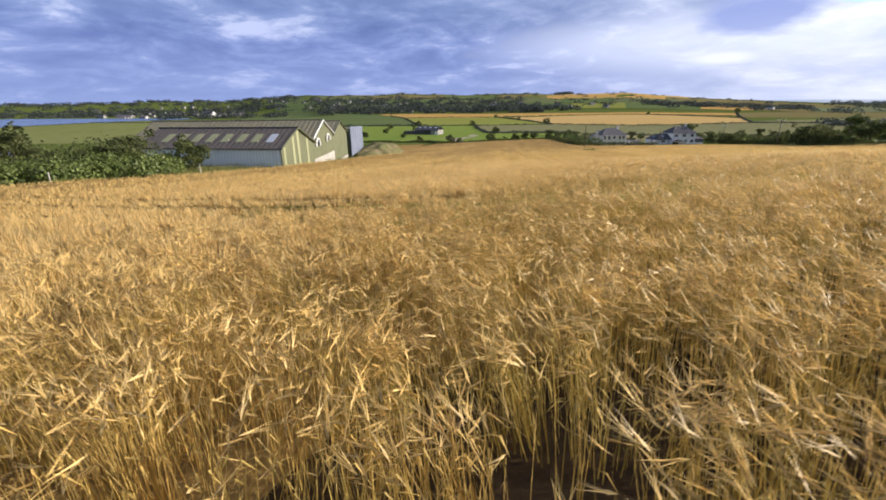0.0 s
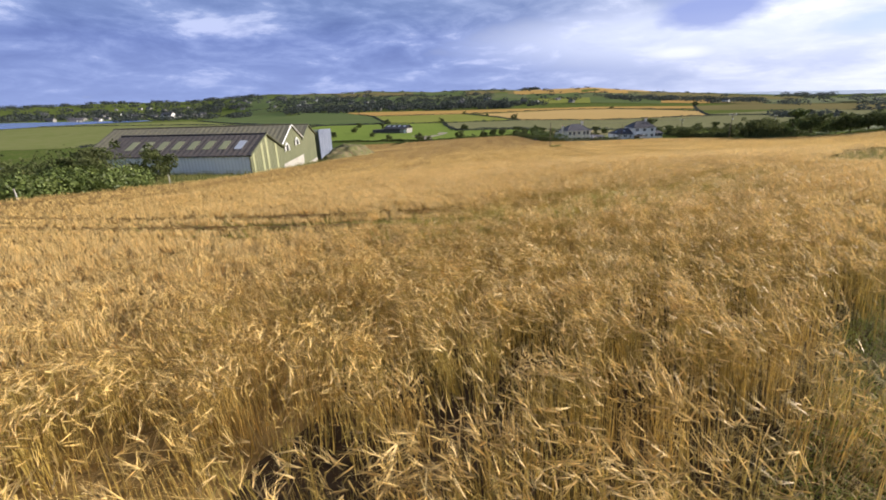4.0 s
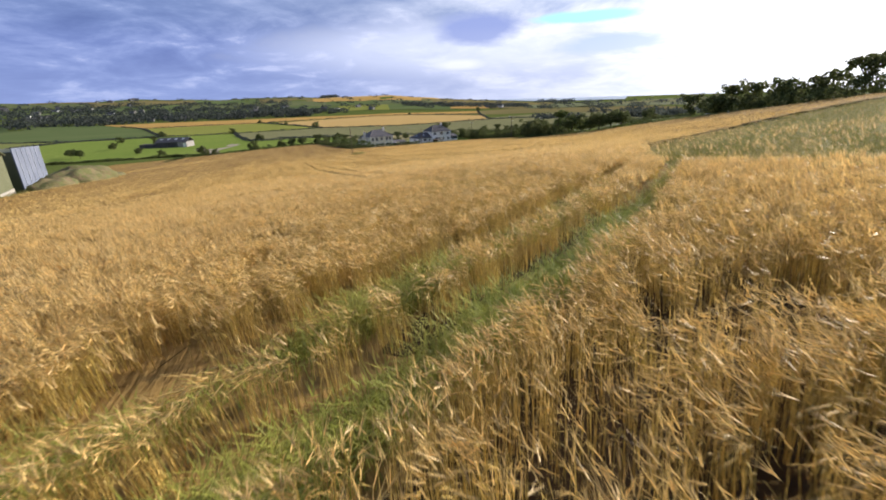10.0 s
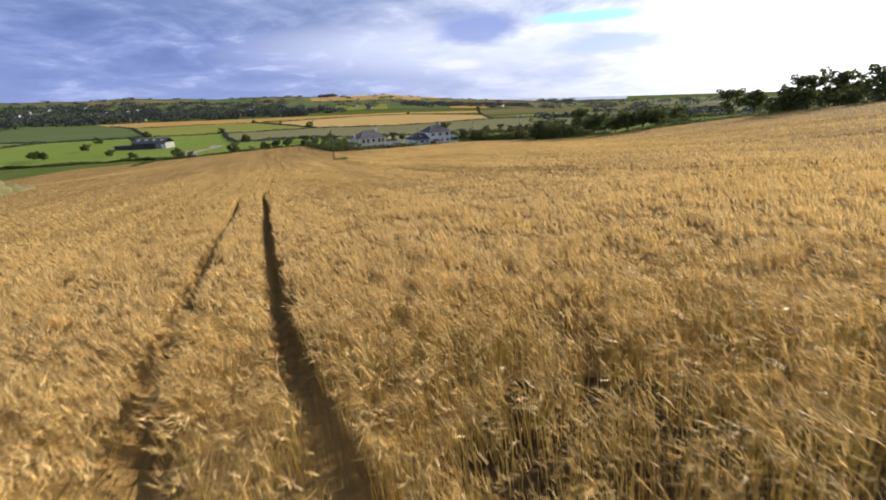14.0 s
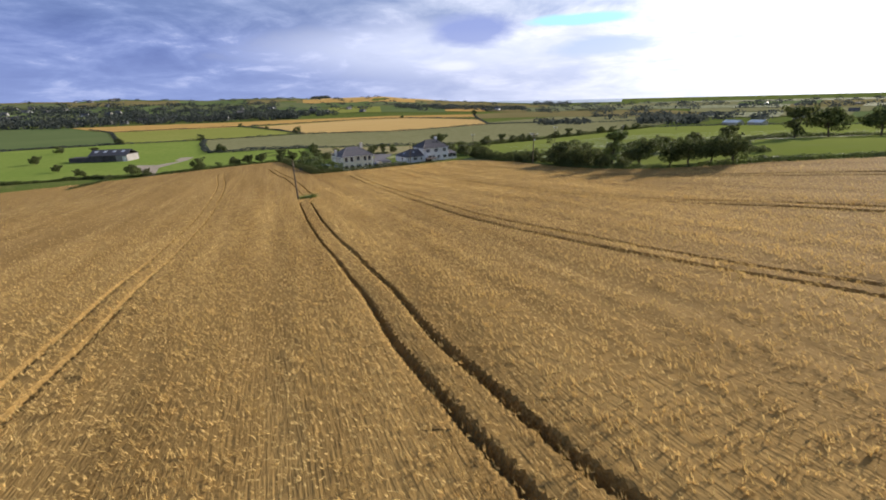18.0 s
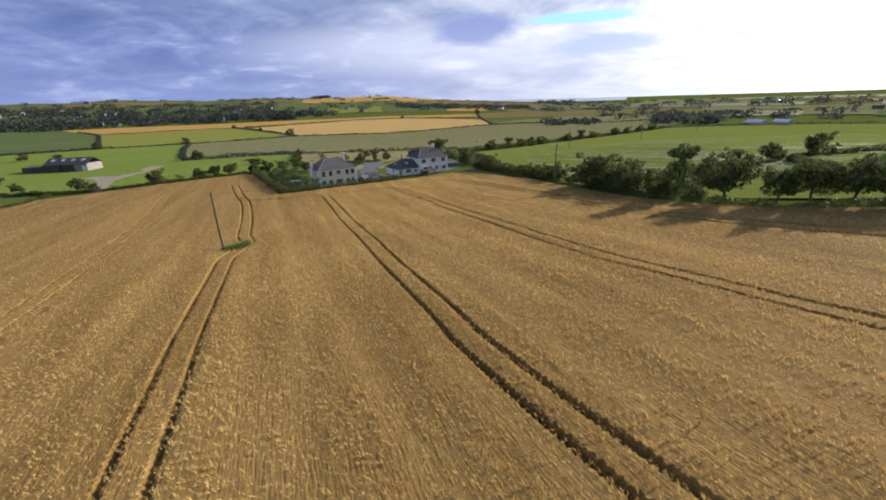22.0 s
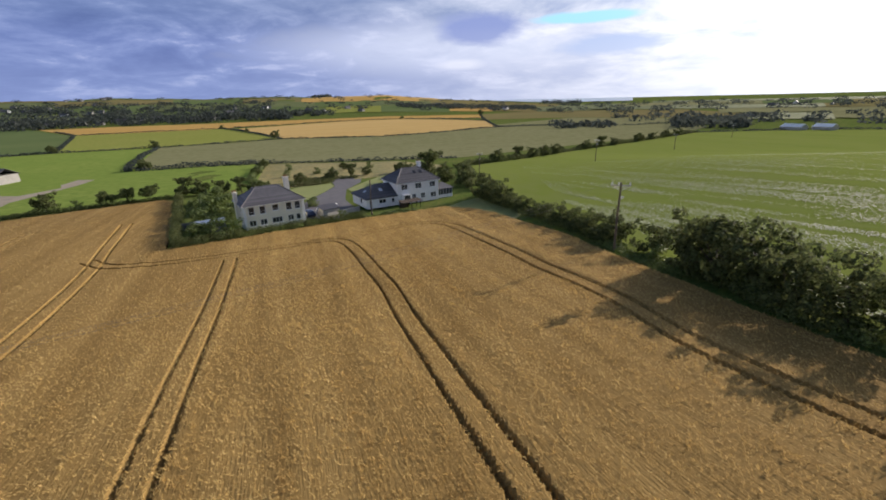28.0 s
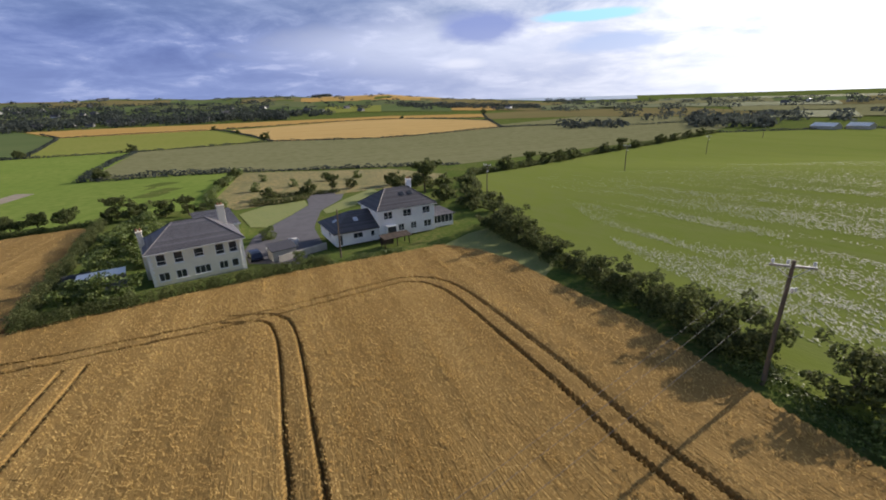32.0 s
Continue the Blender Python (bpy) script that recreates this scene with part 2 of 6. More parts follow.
SHEETW = mat("white sheet cladding", (0.88, 0.89, 0.91), (0.82, 0.83, 0.86), 0.3, 0.5)
FIBRE = mat("old fibre cement roof", (0.10, 0.088, 0.085), (0.075, 0.068, 0.07), 0.5, 0.85, fine=(3.0, (0.13, 0.11, 0.10)))
FIBREM = mat("mossy fibre cement roof", (0.24, 0.22, 0.135), (0.18, 0.17, 0.11), 0.4, 0.85, fine=(3.0, (0.15, 0.14, 0.11)))
PANEL = mat("blue-grey ribbed sheet", (0.19, 0.22, 0.30), (0.15, 0.18, 0.25), 0.5, 0.5)
PANELL = mat("pale clear rib sheet", (0.52, 0.56, 0.64), (0.44, 0.48, 0.56), 0.5, 0.4)
CONC = mat("pale concrete", (0.45, 0.43, 0.39), (0.36, 0.34, 0.31), 0.8, 0.85, bump=0.3, bscale=15.0)
METAL = mat("galvanised steel", (0.45, 0.46, 0.47), (0.35, 0.36, 0.37), 5.0, 0.4, metal=0.8)
PORC = mat("white porcelain", (0.80, 0.80, 0.78), None, 5.0, 0.15)
CARBLUE = mat("dark blue car paint", (0.012, 0.018, 0.045), (0.015, 0.022, 0.05), 2.0, 0.2, spec=0.6)
RUBBER = mat("black rubber", (0.02, 0.02, 0.02), None, 8.0, 0.8)
TIMBER = mat("dark shed timber", (0.09, 0.065, 0.05), (0.06, 0.045, 0.035), 3.0, 0.85, rand=0.2, island=False)
WATER = mat("bay water", (0.10, 0.16, 0.30), (0.12, 0.18, 0.33), 0.01, 0.25)
STONE = mat("dry stone and earth bank", (0.20, 0.165, 0.11), (0.14, 0.12, 0.075), 0.8, 0.9, bump=0.8, bscale=5.0)
EARTH = mat("weedy earth mound", (0.20, 0.145, 0.085), (0.15, 0.13, 0.06), 0.5, 0.95, bump=0.8, bscale=4.0, fine=(1.2, (0.12, 0.13, 0.045)))

# ---- the lie of the land ----


def sst(a, b, v):
    u = np.clip((v - a) / (b - a), 0.0, 1.0)
    return u * u * (3 - 2 * u)


def soft_clamp(v, lo, hi, k=18.0):
    def up(u):
        return k * np.logaddexp(0.0, u / k)
    return lo + up(hi - up(hi - v) - lo)


def crop_top(x, y):
    """Height of the barley's ears: a gentle slope down to the houses, rising to the east."""
    X, Y = soft_clamp(x, -75.0, 62.0, 6.0) / 50, (np.clip(y, -190, 130) + 70) / 100
    swell = np.interp(y, (-175, -161, -153, -137, -120, -79, -45, -20, 0, 22, 45), (-0.75, -0.68, -0.28, 0.17, 0.5, 0.9, 0.9, 0.7, 0.4, 0.3, 0.0))
    swell = swell * sst(-75, -50, x) * (1 - sst(4, 24, x))
    return 1.721 + 4.493 * X - 8.347 * Y + 1.787 * X * X - 0.824 * X * Y + 1.589 * Y * Y + swell


def land(x, y):
    """Height of the ground anywhere: the field's slope, the valley floor, the hills beyond and the far headland."""
    x, y = np.asarray(x, float), np.asarray(y, float)
    r, az = np.hypot(x, y + 60), np.degrees(np.arctan2(x, y + 60))
    top = 58 * sst(13, -15, az) + 6 * sst(-14, -45, az) - 24 * sst(-46, -66, az) - 9 * sst(-66, -82, az)
    top = top * (1 + 0.05 * np.sin(az * 0.45) + 0.03 * np.sin(az * 1.1 + 1))
    start = 650 + 600 * sst(-50, -63, az)
    rise = top * sst(start, 2100, r)
    far = 11 * sst(2600, 4900, r) * sst(2, 8, az) - 3 * sst(20, 34, az) * sst(2000, 4600, r)
    valley = -11.5 - 3.0 * sst(100, 350, y) + rise + far
    w = np.maximum(sst(75, 190, y), sst(-72, -150, x))
    return (crop_top(x, y) - 0.7) * (1 - w) + valley * w


def at(x, y, up=0.0):
    return Vector((x, y, float(land(x, y)) + up))


def mesh_from(name, verts, faces_flat, per, material, smooth=False, mat_index=None):
    """A mesh from numpy arrays: faces of `per` corners each."""
    me = bpy.data.meshes.new(name)
    nf = len(faces_flat) // per
    me.vertices.add(len(verts))
    me.vertices.foreach_set("co", np.ascontiguousarray(verts, np.float32).ravel())
    me.loops.add(len(faces_flat))
    me.loops.foreach_set("vertex_index", np.ascontiguousarray(faces_flat, np.int32))
    me.polygons.add(nf)
    me.polygons.foreach_set("loop_start", np.arange(0, nf * per, per, dtype=np.int32))
    if smooth:
        me.polygons.foreach_set("use_smooth", np.ones(nf, bool))
    for m in material if isinstance(material, (list, tuple)) else [material]:
        me.materials.append(m)
    if mat_index is not None:
        me.polygons.foreach_set("material_index", np.ascontiguousarray(mat_index, np.int32))
    me.update(calc_edges=True)
    return me


def part(name, bm, material, parent=None, label=""):
    """Links a bmesh as one mesh object, under a thing where one is given."""
    me = bpy.data.meshes.new(name)
    bm.to_mesh(me)
    bm.free()
    me.materials.append(material)
    ob = new(name, me)
    if parent:
        ob.parent = parent
    return tagged(ob, label)


def add_box(bm, x0, y0, z0, x1, y1, z1, m=None):
    vs = [bm.verts.new((x, y, z)) for z in (z0, z1) for x, y in ((x0, y0), (x1, y0), (x1, y1), (x0, y1))]
    for f in ((3, 2, 1, 0), (4, 5, 6, 7), (0, 1, 5, 4), (1, 2, 6, 5), (2, 3, 7, 6), (3, 0, 4, 7)):
        bm.faces.new([vs[i] for i in f])
    if m is not None:
        bmesh.ops.transform(bm, matrix=m, verts=vs)
    return vs


def box(name, size, material, parent=None, label="", m=None, bevel=0.0):
    """A box from its corner sizes (x0, y0, z0, x1, y1, z1), with worn edges."""
    bm = bmesh.new()
    add_box(bm, *size)
    if bevel:
        bmesh.ops.bevel(bm, geom=list(bm.edges), offset=bevel, segments=2, affect="EDGES")
    ob = part(name, bm, material, parent, label)
    if m is not None:
        ob.matrix_basis = m
    return ob


def empty(name, m, label, category, group="", kind=""):
    ob = new(name)
    ob.empty_display_size = 0.3
    ob.matrix_basis = m
    return tagged(ob, label, category, group, kind)


# one sheet of ground out to the horizon: rings that widen with distance
def make_ground():
    cx, cy = -5.0, -100.0
    radii = [0.0] + list(np.geomspace(2.0, 4880.0, 150))
    na = 288
    ang = np.arange(na) * 2 * np.pi / na
    r = np.array(radii)[:, None]
    x, y = cx + r * np.cos(ang), cy + r * np.sin(ang)
    z = land(x, y)
    v = np.stack([x, y, z], -1).reshape(-1, 3)
    i, j = np.meshgrid(np.arange(len(radii) - 1), np.arange(na), indexing="ij")
    k = (j + 1) % na
    f = np.stack([i * na + j, (i + 1) * na + j, (i + 1) * na + k, i * na + k], -1)
    ob = new("ground", mesh_from("ground", v, f.ravel(), 4, GRASS, smooth=True))
    tagged(ob, "rough green and straw-coloured grassland rolling to the horizon", "ground", kind="structure")


make_ground()


def drape(name, corners, material, label, category, lift=0.06, cell=12.0, kind="structure"):
    """A field or yard that follows the ground: cut along a grid so that it bends with it."""
    bm = bmesh.new()
    f = bm.faces.new([bm.verts.new((x, y, 0)) for x, y in corners])
    if f.normal.z < 0 or f.calc_area() == 0:
        f.normal_flip()
    xs, ys = [c[0] for c in corners], [c[1] for c in corners]
    for axis, lo, hi in ((0, min(xs), max(xs)), (1, min(ys), max(ys))):
        v = math.floor(lo / cell) * cell + cell
        while v < hi:
            co = Vector((v, 0, 0)) if axis == 0 else Vector((0, v, 0))
            no = Vector((1, 0, 0)) if axis == 0 else Vector((0, 1, 0))
            bmesh.ops.bisect_plane(bm, geom=bm.verts[:] + bm.edges[:] + bm.faces[:], plane_co=co, plane_no=no)
            v += cell
    bmesh.ops.triangulate(bm, faces=bm.faces[:])
    bm.normal_update()
    for f in bm.faces:
        if f.normal.z < 0:
            f.normal_flip()
    for v in bm.verts:
        v.co.z = float(land(v.co.x, v.co.y)) + lift
        
    for f in bm.faces:
        f.smooth = True
    return tagged(part(name, bm, material), label, category, kind=kind)


# ---- the barley field ----
FIELD = [(-52.5, 28.5), (-46, 34), (-38.5, 40.2), (-29.6, 46.5), (-19, 52), (-9, 57), (-3, 53), (1.2, 47), (4.2, 39.8), (7, 33.6), (10.2, 27), (12.1, 20), (13.5, 15.5),
         (15.2, 9.8), (17, 4.5), (19, -2), (21.2, -9), (23.9, -15.2), (27.2, -21.8), (30.5, -25.8), (34.5, -30), (40, -34.5), (52, -50), (60, -80), (64, -105), (40, -128), (22, -136), (12.2, -140.7),
         (9.3, -146.5), (6.7, -151.1), (4.4, -155.3), (2.9, -158.2), (2.1, -160.2), (1.55, -161.8), (1.15, -163.2), (0.7, -165.8), (-1.6, -173), (-20, -176), (-38, -166), (-39, -155.7),
         (-38, -150), (-39, -141), (-40, -134.7), (-44.5, -126.6), (-48, -117), (-54.5, -106), (-62, -92), (-70, -75), (-92, -62), (-132, -40), (-160, 0),
         (-158, 28), (-140, 44), (-118, 55), (-105, 61), (-95, 66.5), (-85, 73), (-80, 71), (-63, 45.5)]
# thin weedy patch at the east end, where the drill missed
PATCH = [(8.4, -151), (9, -145), (7.3, -140), (6, -136.5), (7.2, -133), (9.8, -125.5), (18, -115), (27, -107), (34, -102), (45, -98), (58, -100), (58, -112), (38, -126)]


def inside(x, y, poly):
    hit = np.zeros(np.shape(x), bool)
    for (x0, y0), (x1, y1) in zip(poly, poly[1:] + poly[:1]):
        cross = ((y0 > y) != (y1 > y)) & (x < (x1 - x0) * (y - y0) / (y1 - y0 + 1e-12) + x0)
        hit ^= cross
    return hit


def smooth_line(pts, step=2.0):
    """A flowing line through the points, at even steps."""
    p = [Vector((*q, 0)) for q in pts]
    p = [2 * p[0] - p[1]] + p + [2 * p[-1] - p[-2]]
    out = []
    for a, b, c, d in zip(p, p[1:], p[2:], p[3:]):
        n = max(1, int((c - b).length / step))
        for i in range(n):
            t = i / n
            q = 0.5 * (2 * b + (c - a) * t + (2 * a - 5 * b + 4 * c - d) * t * t + (3 * b - a - 3 * c + d) * t ** 3)
            out.append((q.x, q.y))
    return out + [tuple(p[-2].xy)]


def offset_line(pts, d):
    p = np.array(pts)
    t = np.gradient(p, axis=0)
    t /= np.linalg.norm(t, axis=1)[:, None]
    return np.stack([p[:, 0] - t[:, 1] * d, p[:, 1] + t[:, 0] * d], 1)


TRAMS = {
    "headland_south": [(-33, -159), (-22, -157.4), (-14, -156), (-10, -155.1), (-7, -154.3), (-5, -153.6), (-3.9, -152.5), (-2.9, -151.2), (-1.8, -149.6), (-0.8, -148), (0.1, -146.8), (1.7, -144.4), (4, -140.5), (5.7, -137.4)],
    "first": [(2.4, -141.4), (0.8, -138.8), (-0.7, -136.4), (-1.95, -134.4), (-3.8, -131.2), (-5.6, -128.3), (-8.15, -123.4), (-12, -115.7), (-15, -109.5), (-20.2, -99.1), (-26.2, -84.8), (-30.3, -75.9), (-36.8, -60.2), (-47.8, -36), (-68.5, 4.5), (-80, 24.5), (-89, 41)],
    "second": [(17, -120), (11, -113.5), (7, -109), (3.5, -104), (1, -100.3), (-1.9, -96.4), (-4.6, -91.5), (-6.9, -87.2), (-9.5, -81.2), (-12.3, -75.6), (-15.1, -69.7), (-17.5, -65.2), (-20.8, -58.2), (-24.3, -50.8), (-30.6, -36.4), (-33.4, -29.6), (-34.6, -22.4), (-37.6, -17.6), (-45.5, -1.4), (-55, 16.5), (-63, 29), (-73.4, 46.2)],
    "third": [(26, -103), (20, -93), (15.2, -85.7), (9.4, -78.8), (5.7, -73), (1.9, -66.3), (-1.7, -59.6), (-4.6, -53.7), (-6.1, -49.9), (-9.5, -42.4), (-12.9, -34.8), (-17.3, -24.5), (-19.7, -19.3), (-23, -12), (-25.6, -6.2), (-30.6, 5.5), (-36.3, 18.2), (-38.2, 22.4)],
    "fourth": [(38, -90), (30, -73), (24, -62.2), (17.8, -55.4), (12.8, -47.8), (8.2, -40.6), (6.3, -36.6), (3.7, -30.5), (-0.5, -19.8), (-3.5, -12.7), (-5.8, -7.2), (-9.4, 1.3), (-12.2, 8.6), (-15, 14.3), (-19, 22.7), (-22.3, 28.8), (-25.2, 31.8), (-30, 31.6)],
    "headland_east": [(46, -66), (38, -51), (30, -38.6), (23.6, -28.8), (19.6, -22.2), (16.9, -16.4), (14.9, -12.8), (12, -6), (10.2, 1.2), (7.6, 7.4), (5.1, 12.4), (2.5, 19), (-1.2, 27.4), (-4.4, 34.4), (-7.6, 39.6), (-12.2, 42), (-19.5, 37.3), (-29.4, 30.7), (-37.9, 26), (-46, 21.6), (-54, 19.6), (-60, 22)],
}
WHEELS = []
for key_, pts_ in TRAMS.items():
    line_ = smooth_line(pts_)
    for side_ in (-0.89, 0.89):
        WHEELS.append((key_, offset_line(line_, side_)))


def wheel_gap(x, y, keys=None):
    """Distance to the nearest wheel track."""
    best = np.full(np.shape(x), 99.0)
    for key, line in WHEELS:
        if keys and key not in keys:
            continue
        lo, hi = line.min(0) - 3, line.max(0) + 3
        sel = np.nonzero((x > lo[0]) & (x < hi[0]) & (y > lo[1]) & (y < hi[1]))[0]
        if not len(sel):
            continue
        px, py, b = x[sel], y[sel], best[sel]
        for (x0, y0), (x1, y1) in zip(line, line[1:]):
            near = (np.abs(px - (x0 + x1) / 2) < 4) & (np.abs(py - (y0 + y1) / 2) < 4)
            if not near.any():
                continue
            qx, qy = px[near], py[near]
            dx, dy = x1 - x0, y1 - y0
            t = np.clip(((qx - x0) * dx + (qy - y0) * dy) / (dx * dx + dy * dy + 1e-9), 0, 1)
            b[near] = np.minimum(b[near], np.hypot(qx - x0 - t * dx, qy - y0 - t * dy) - ((0.12 + 0.34 * sst(-19, -10, qx)) * (1 - 0.6 * sst(-147, -141, qy)) if key == "headland_south" else 0.12 * sst(-98, -114, qy) - 0.03 * sst(-117, -124, qy) - 0.09 * sst(-78, -62, qy) if key == "first" else 0.05 * sst(-76, -92, qy) + 0.16 * sst(-97, -103, qy)))
        best[sel] = b
    return best


def value_noise(x, y, s, seed=0):
    """Smooth noise from 0 to 1 on arrays."""
    x, y = np.asarray(x) / s + 1000.0 + seed * 17.3, np.asarray(y) / s + 1000.0 + seed * 9.1
    i, j = np.floor(x), np.floor(y)
    u, v = x - i, y - j
    u, v = u * u * (3 - 2 * u), v * v * (3 - 2 * v)

    def h(a, b):
        q = np.sin(a * 127.1 + b * 311.7 + seed * 74.7) * 43758.5453
        return q - np.floor(q)
    return (h(i, j) * (1 - u) + h(i + 1, j) * u) * (1 - v) + (h(i, j + 1) * (1 - u) + h(i + 1, j + 1) * u) * v


rng = np.random.default_rng(7)
drape("barley_soil", FIELD, SOIL, "bare brown field soil between the barley rows", "soil", lift=0.03, cell=8.0)


HOLLOWS = ((-2.4, -116.6, -1.3, -118.6, 0.36), (-1.3, -118.6, -0.5, -119.7, 0.26), (-4.7, -118.0, -4.4, -118.6, 0.24), (-6.0, -118.2, -6.1, -119.4, 0.20), (2.0, -115.6, 2.6, -115.9, 0.22))


def make_canopy():
    """The massed straw under the ears, darkened for the shade there: coarse cells, cut fine where wheels have pressed
    lanes into it.
    """
    c = 1.2
    gx, gy = np.meshgrid(np.arange(-162, 68, c), np.arange(-178, 76, c))
    x, y = gx.ravel() + c / 2, gy.ravel() + c / 2
    keep = inside(x, y, FIELD) & ~inside(x, y, PATCH)
    bare = edge_strip(x, y) < 0.9
    for a, b in ((-1, -1), (1, -1), (1, 1), (-1, 1)):
        keep |= inside(x + a * c / 2, y + b * c / 2, FIELD) & ~inside(x + a * c / 2, y + b * c / 2, PATCH)
    keep &= ~bare
    x, y = x[keep], y[keep]
    gap = wheel_gap(x, y)
    near = (gap < 1.15) | ((np.abs(x + 2) < 6) & (np.abs(y + 117.5) < 3.5))
    for a, b in ((-1, -1), (1, -1), (1, 1), (-1, 1)):
        near |= ~(inside(x + a * c, y + b * c, FIELD) & ~inside(x + a * c, y + b * c, PATCH))
    cells = [(x[~near], y[~near], c)]
    n = 6
    o = (np.arange(n) + 0.5) / n * c - c / 2
    ox, oy = np.meshgrid(o, o)
    fx, fy = (x[near][:, None] + ox.ravel()).ravel(), (y[near][:, None] + oy.ravel()).ravel()
    keep = inside(fx, fy, FIELD) & ~inside(fx, fy, PATCH)
    cells.append((fx[keep], fy[keep], c / n))
    verts = []
    for px, py, s in cells:
        h = s / 2 + 0.002
        q = np.stack([np.stack([px + a * h, py + b * h], -1) for a, b in ((-1, -1), (1, -1), (1, 1), (-1, 1))], 1).reshape(-1, 2)
        g = wheel_gap(q[:, 0], q[:, 1])
        z = crop_top(q[:, 0], q[:, 1])
        low = np.maximum(sst(75, 190, q[:, 1]), sst(-72, -150, q[:, 0]))
        z = np.where(low > 0, land(q[:, 0], q[:, 1]) + 0.7, z)
        d = low_path(q[:, 0], q[:, 1])
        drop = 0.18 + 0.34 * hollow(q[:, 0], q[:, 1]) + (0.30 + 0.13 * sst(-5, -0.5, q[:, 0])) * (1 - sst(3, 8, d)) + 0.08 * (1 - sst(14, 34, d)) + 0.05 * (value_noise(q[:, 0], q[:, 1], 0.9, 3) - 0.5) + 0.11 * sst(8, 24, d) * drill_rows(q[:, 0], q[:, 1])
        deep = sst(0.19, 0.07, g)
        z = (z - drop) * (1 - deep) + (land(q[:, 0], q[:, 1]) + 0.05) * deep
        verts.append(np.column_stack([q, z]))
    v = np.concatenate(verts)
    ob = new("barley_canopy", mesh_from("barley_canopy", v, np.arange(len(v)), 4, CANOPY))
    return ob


def edge_strip(x, y):
    g = np.full(np.shape(x), 9.0)
    pts = [(0.7, -165.8), (1.55, -161.8), (2.9, -158.2), (4.4, -155.3), (9.3, -146.5), (12.2, -140.7)]
    for (x0, y0), (x1, y1) in zip(pts, pts[1:]):
        dx, dy = x1 - x0, y1 - y0
        t = np.clip(((x - x0) * dx + (y - y0) * dy) / (dx * dx + dy * dy), 0, 1)
        g = np.minimum(g, np.hypot(x - x0 - t * dx, y - y0 - t * dy))
    return g


def crop_points(density, n_try, lo, hi):
    """Places in the crop inside a rectangle, kept with chance density(x, y)."""
    x, y = rng.uniform(lo[0], hi[0], n_try), rng.uniform(lo[1], hi[1], n_try)
    k = inside(x, y, FIELD)
    x, y = x[k], y[k]
    k = rng.random(len(x)) < density(x, y) * (0.10 + 0.90 * sst(0.0, 1.5, edge_strip(x, y) + 0.7 * (value_noise(x, y, 0.9, 47) - 0.5)))
    x, y = x[k], y[k]
    # wheel tracks, ragged along their edges
    k = (wheel_gap(x, y) > 0.085 + 0.06 * rng.random(len(x))) & (hollow(x, y) < 0.35 + 0.75 * rng.random(len(x)))
    return x[k], y[k]


def hollow(x, y):
    """Short gaps where the crop is beaten down to its stems."""
    g = np.zeros(np.shape(x))
    for x0, y0, x1, y1, w in HOLLOWS:
        dx, dy = x1 - x0, y1 - y0
        t = np.clip(((x - x0) * dx + (y - y0) * dy) / (dx * dx + dy * dy), 0, 1)
        d = np.hypot(x - x0 - t * dx, y - y0 - t * dy) + 0.5 * (value_noise(x, y, 0.5, 52) - 0.5)
        g = np.maximum(g, sst(w, w * 0.35, d))
    return g


def drill_rows(x, y):
    """Long low and high bands left by the drill, along the tramlines."""
    c, s = math.cos(0.422), math.sin(0.422)
    u, v = x * c + y * s, -x * s + y * c
    return value_noise(u, v / 30.0, 0.8, 21) + 0.6 * value_noise(u, v / 30.0, 2.6, 22) - 0.8


def low_path(x, y):
    """Distance from the low part of the flight."""
    return np.hypot(x + 1.0, np.clip(np.abs(y + 148.5) - 16.5, 0, None))


def tri_strip(*corners):
    """Stacks corner arrays (n, 3) into triangles (n, k, 3)."""
    return np.stack(corners, 1)


def top_of(x, y):
    low = np.maximum(sst(75, 190, y), sst(-72, -150, x))
    return np.where(low > 0, land(x, y) + 0.7, crop_top(x, y))


def swell_of(x, y):
    """How far the ears of a tuft stand above or below the crop's mean height, and which way its stems lean."""
    h = 0.20 * (value_noise(x, y, 0.24, 16) - 0.5) + 0.16 * (value_noise(x, y, 0.62, 1) - 0.5) + 0.10 * (value_noise(x, y, 2.1, 18) - 0.5)
    a = np.pi * 0.95 + 1.5 * (value_noise(x, y, 2.5, 5) - 0.5) + 2.2 * (value_noise(x, y, 0.45, 15) - 0.5)
    return h, a


def col(a, b, c):
    return np.column_stack([a, b, c])


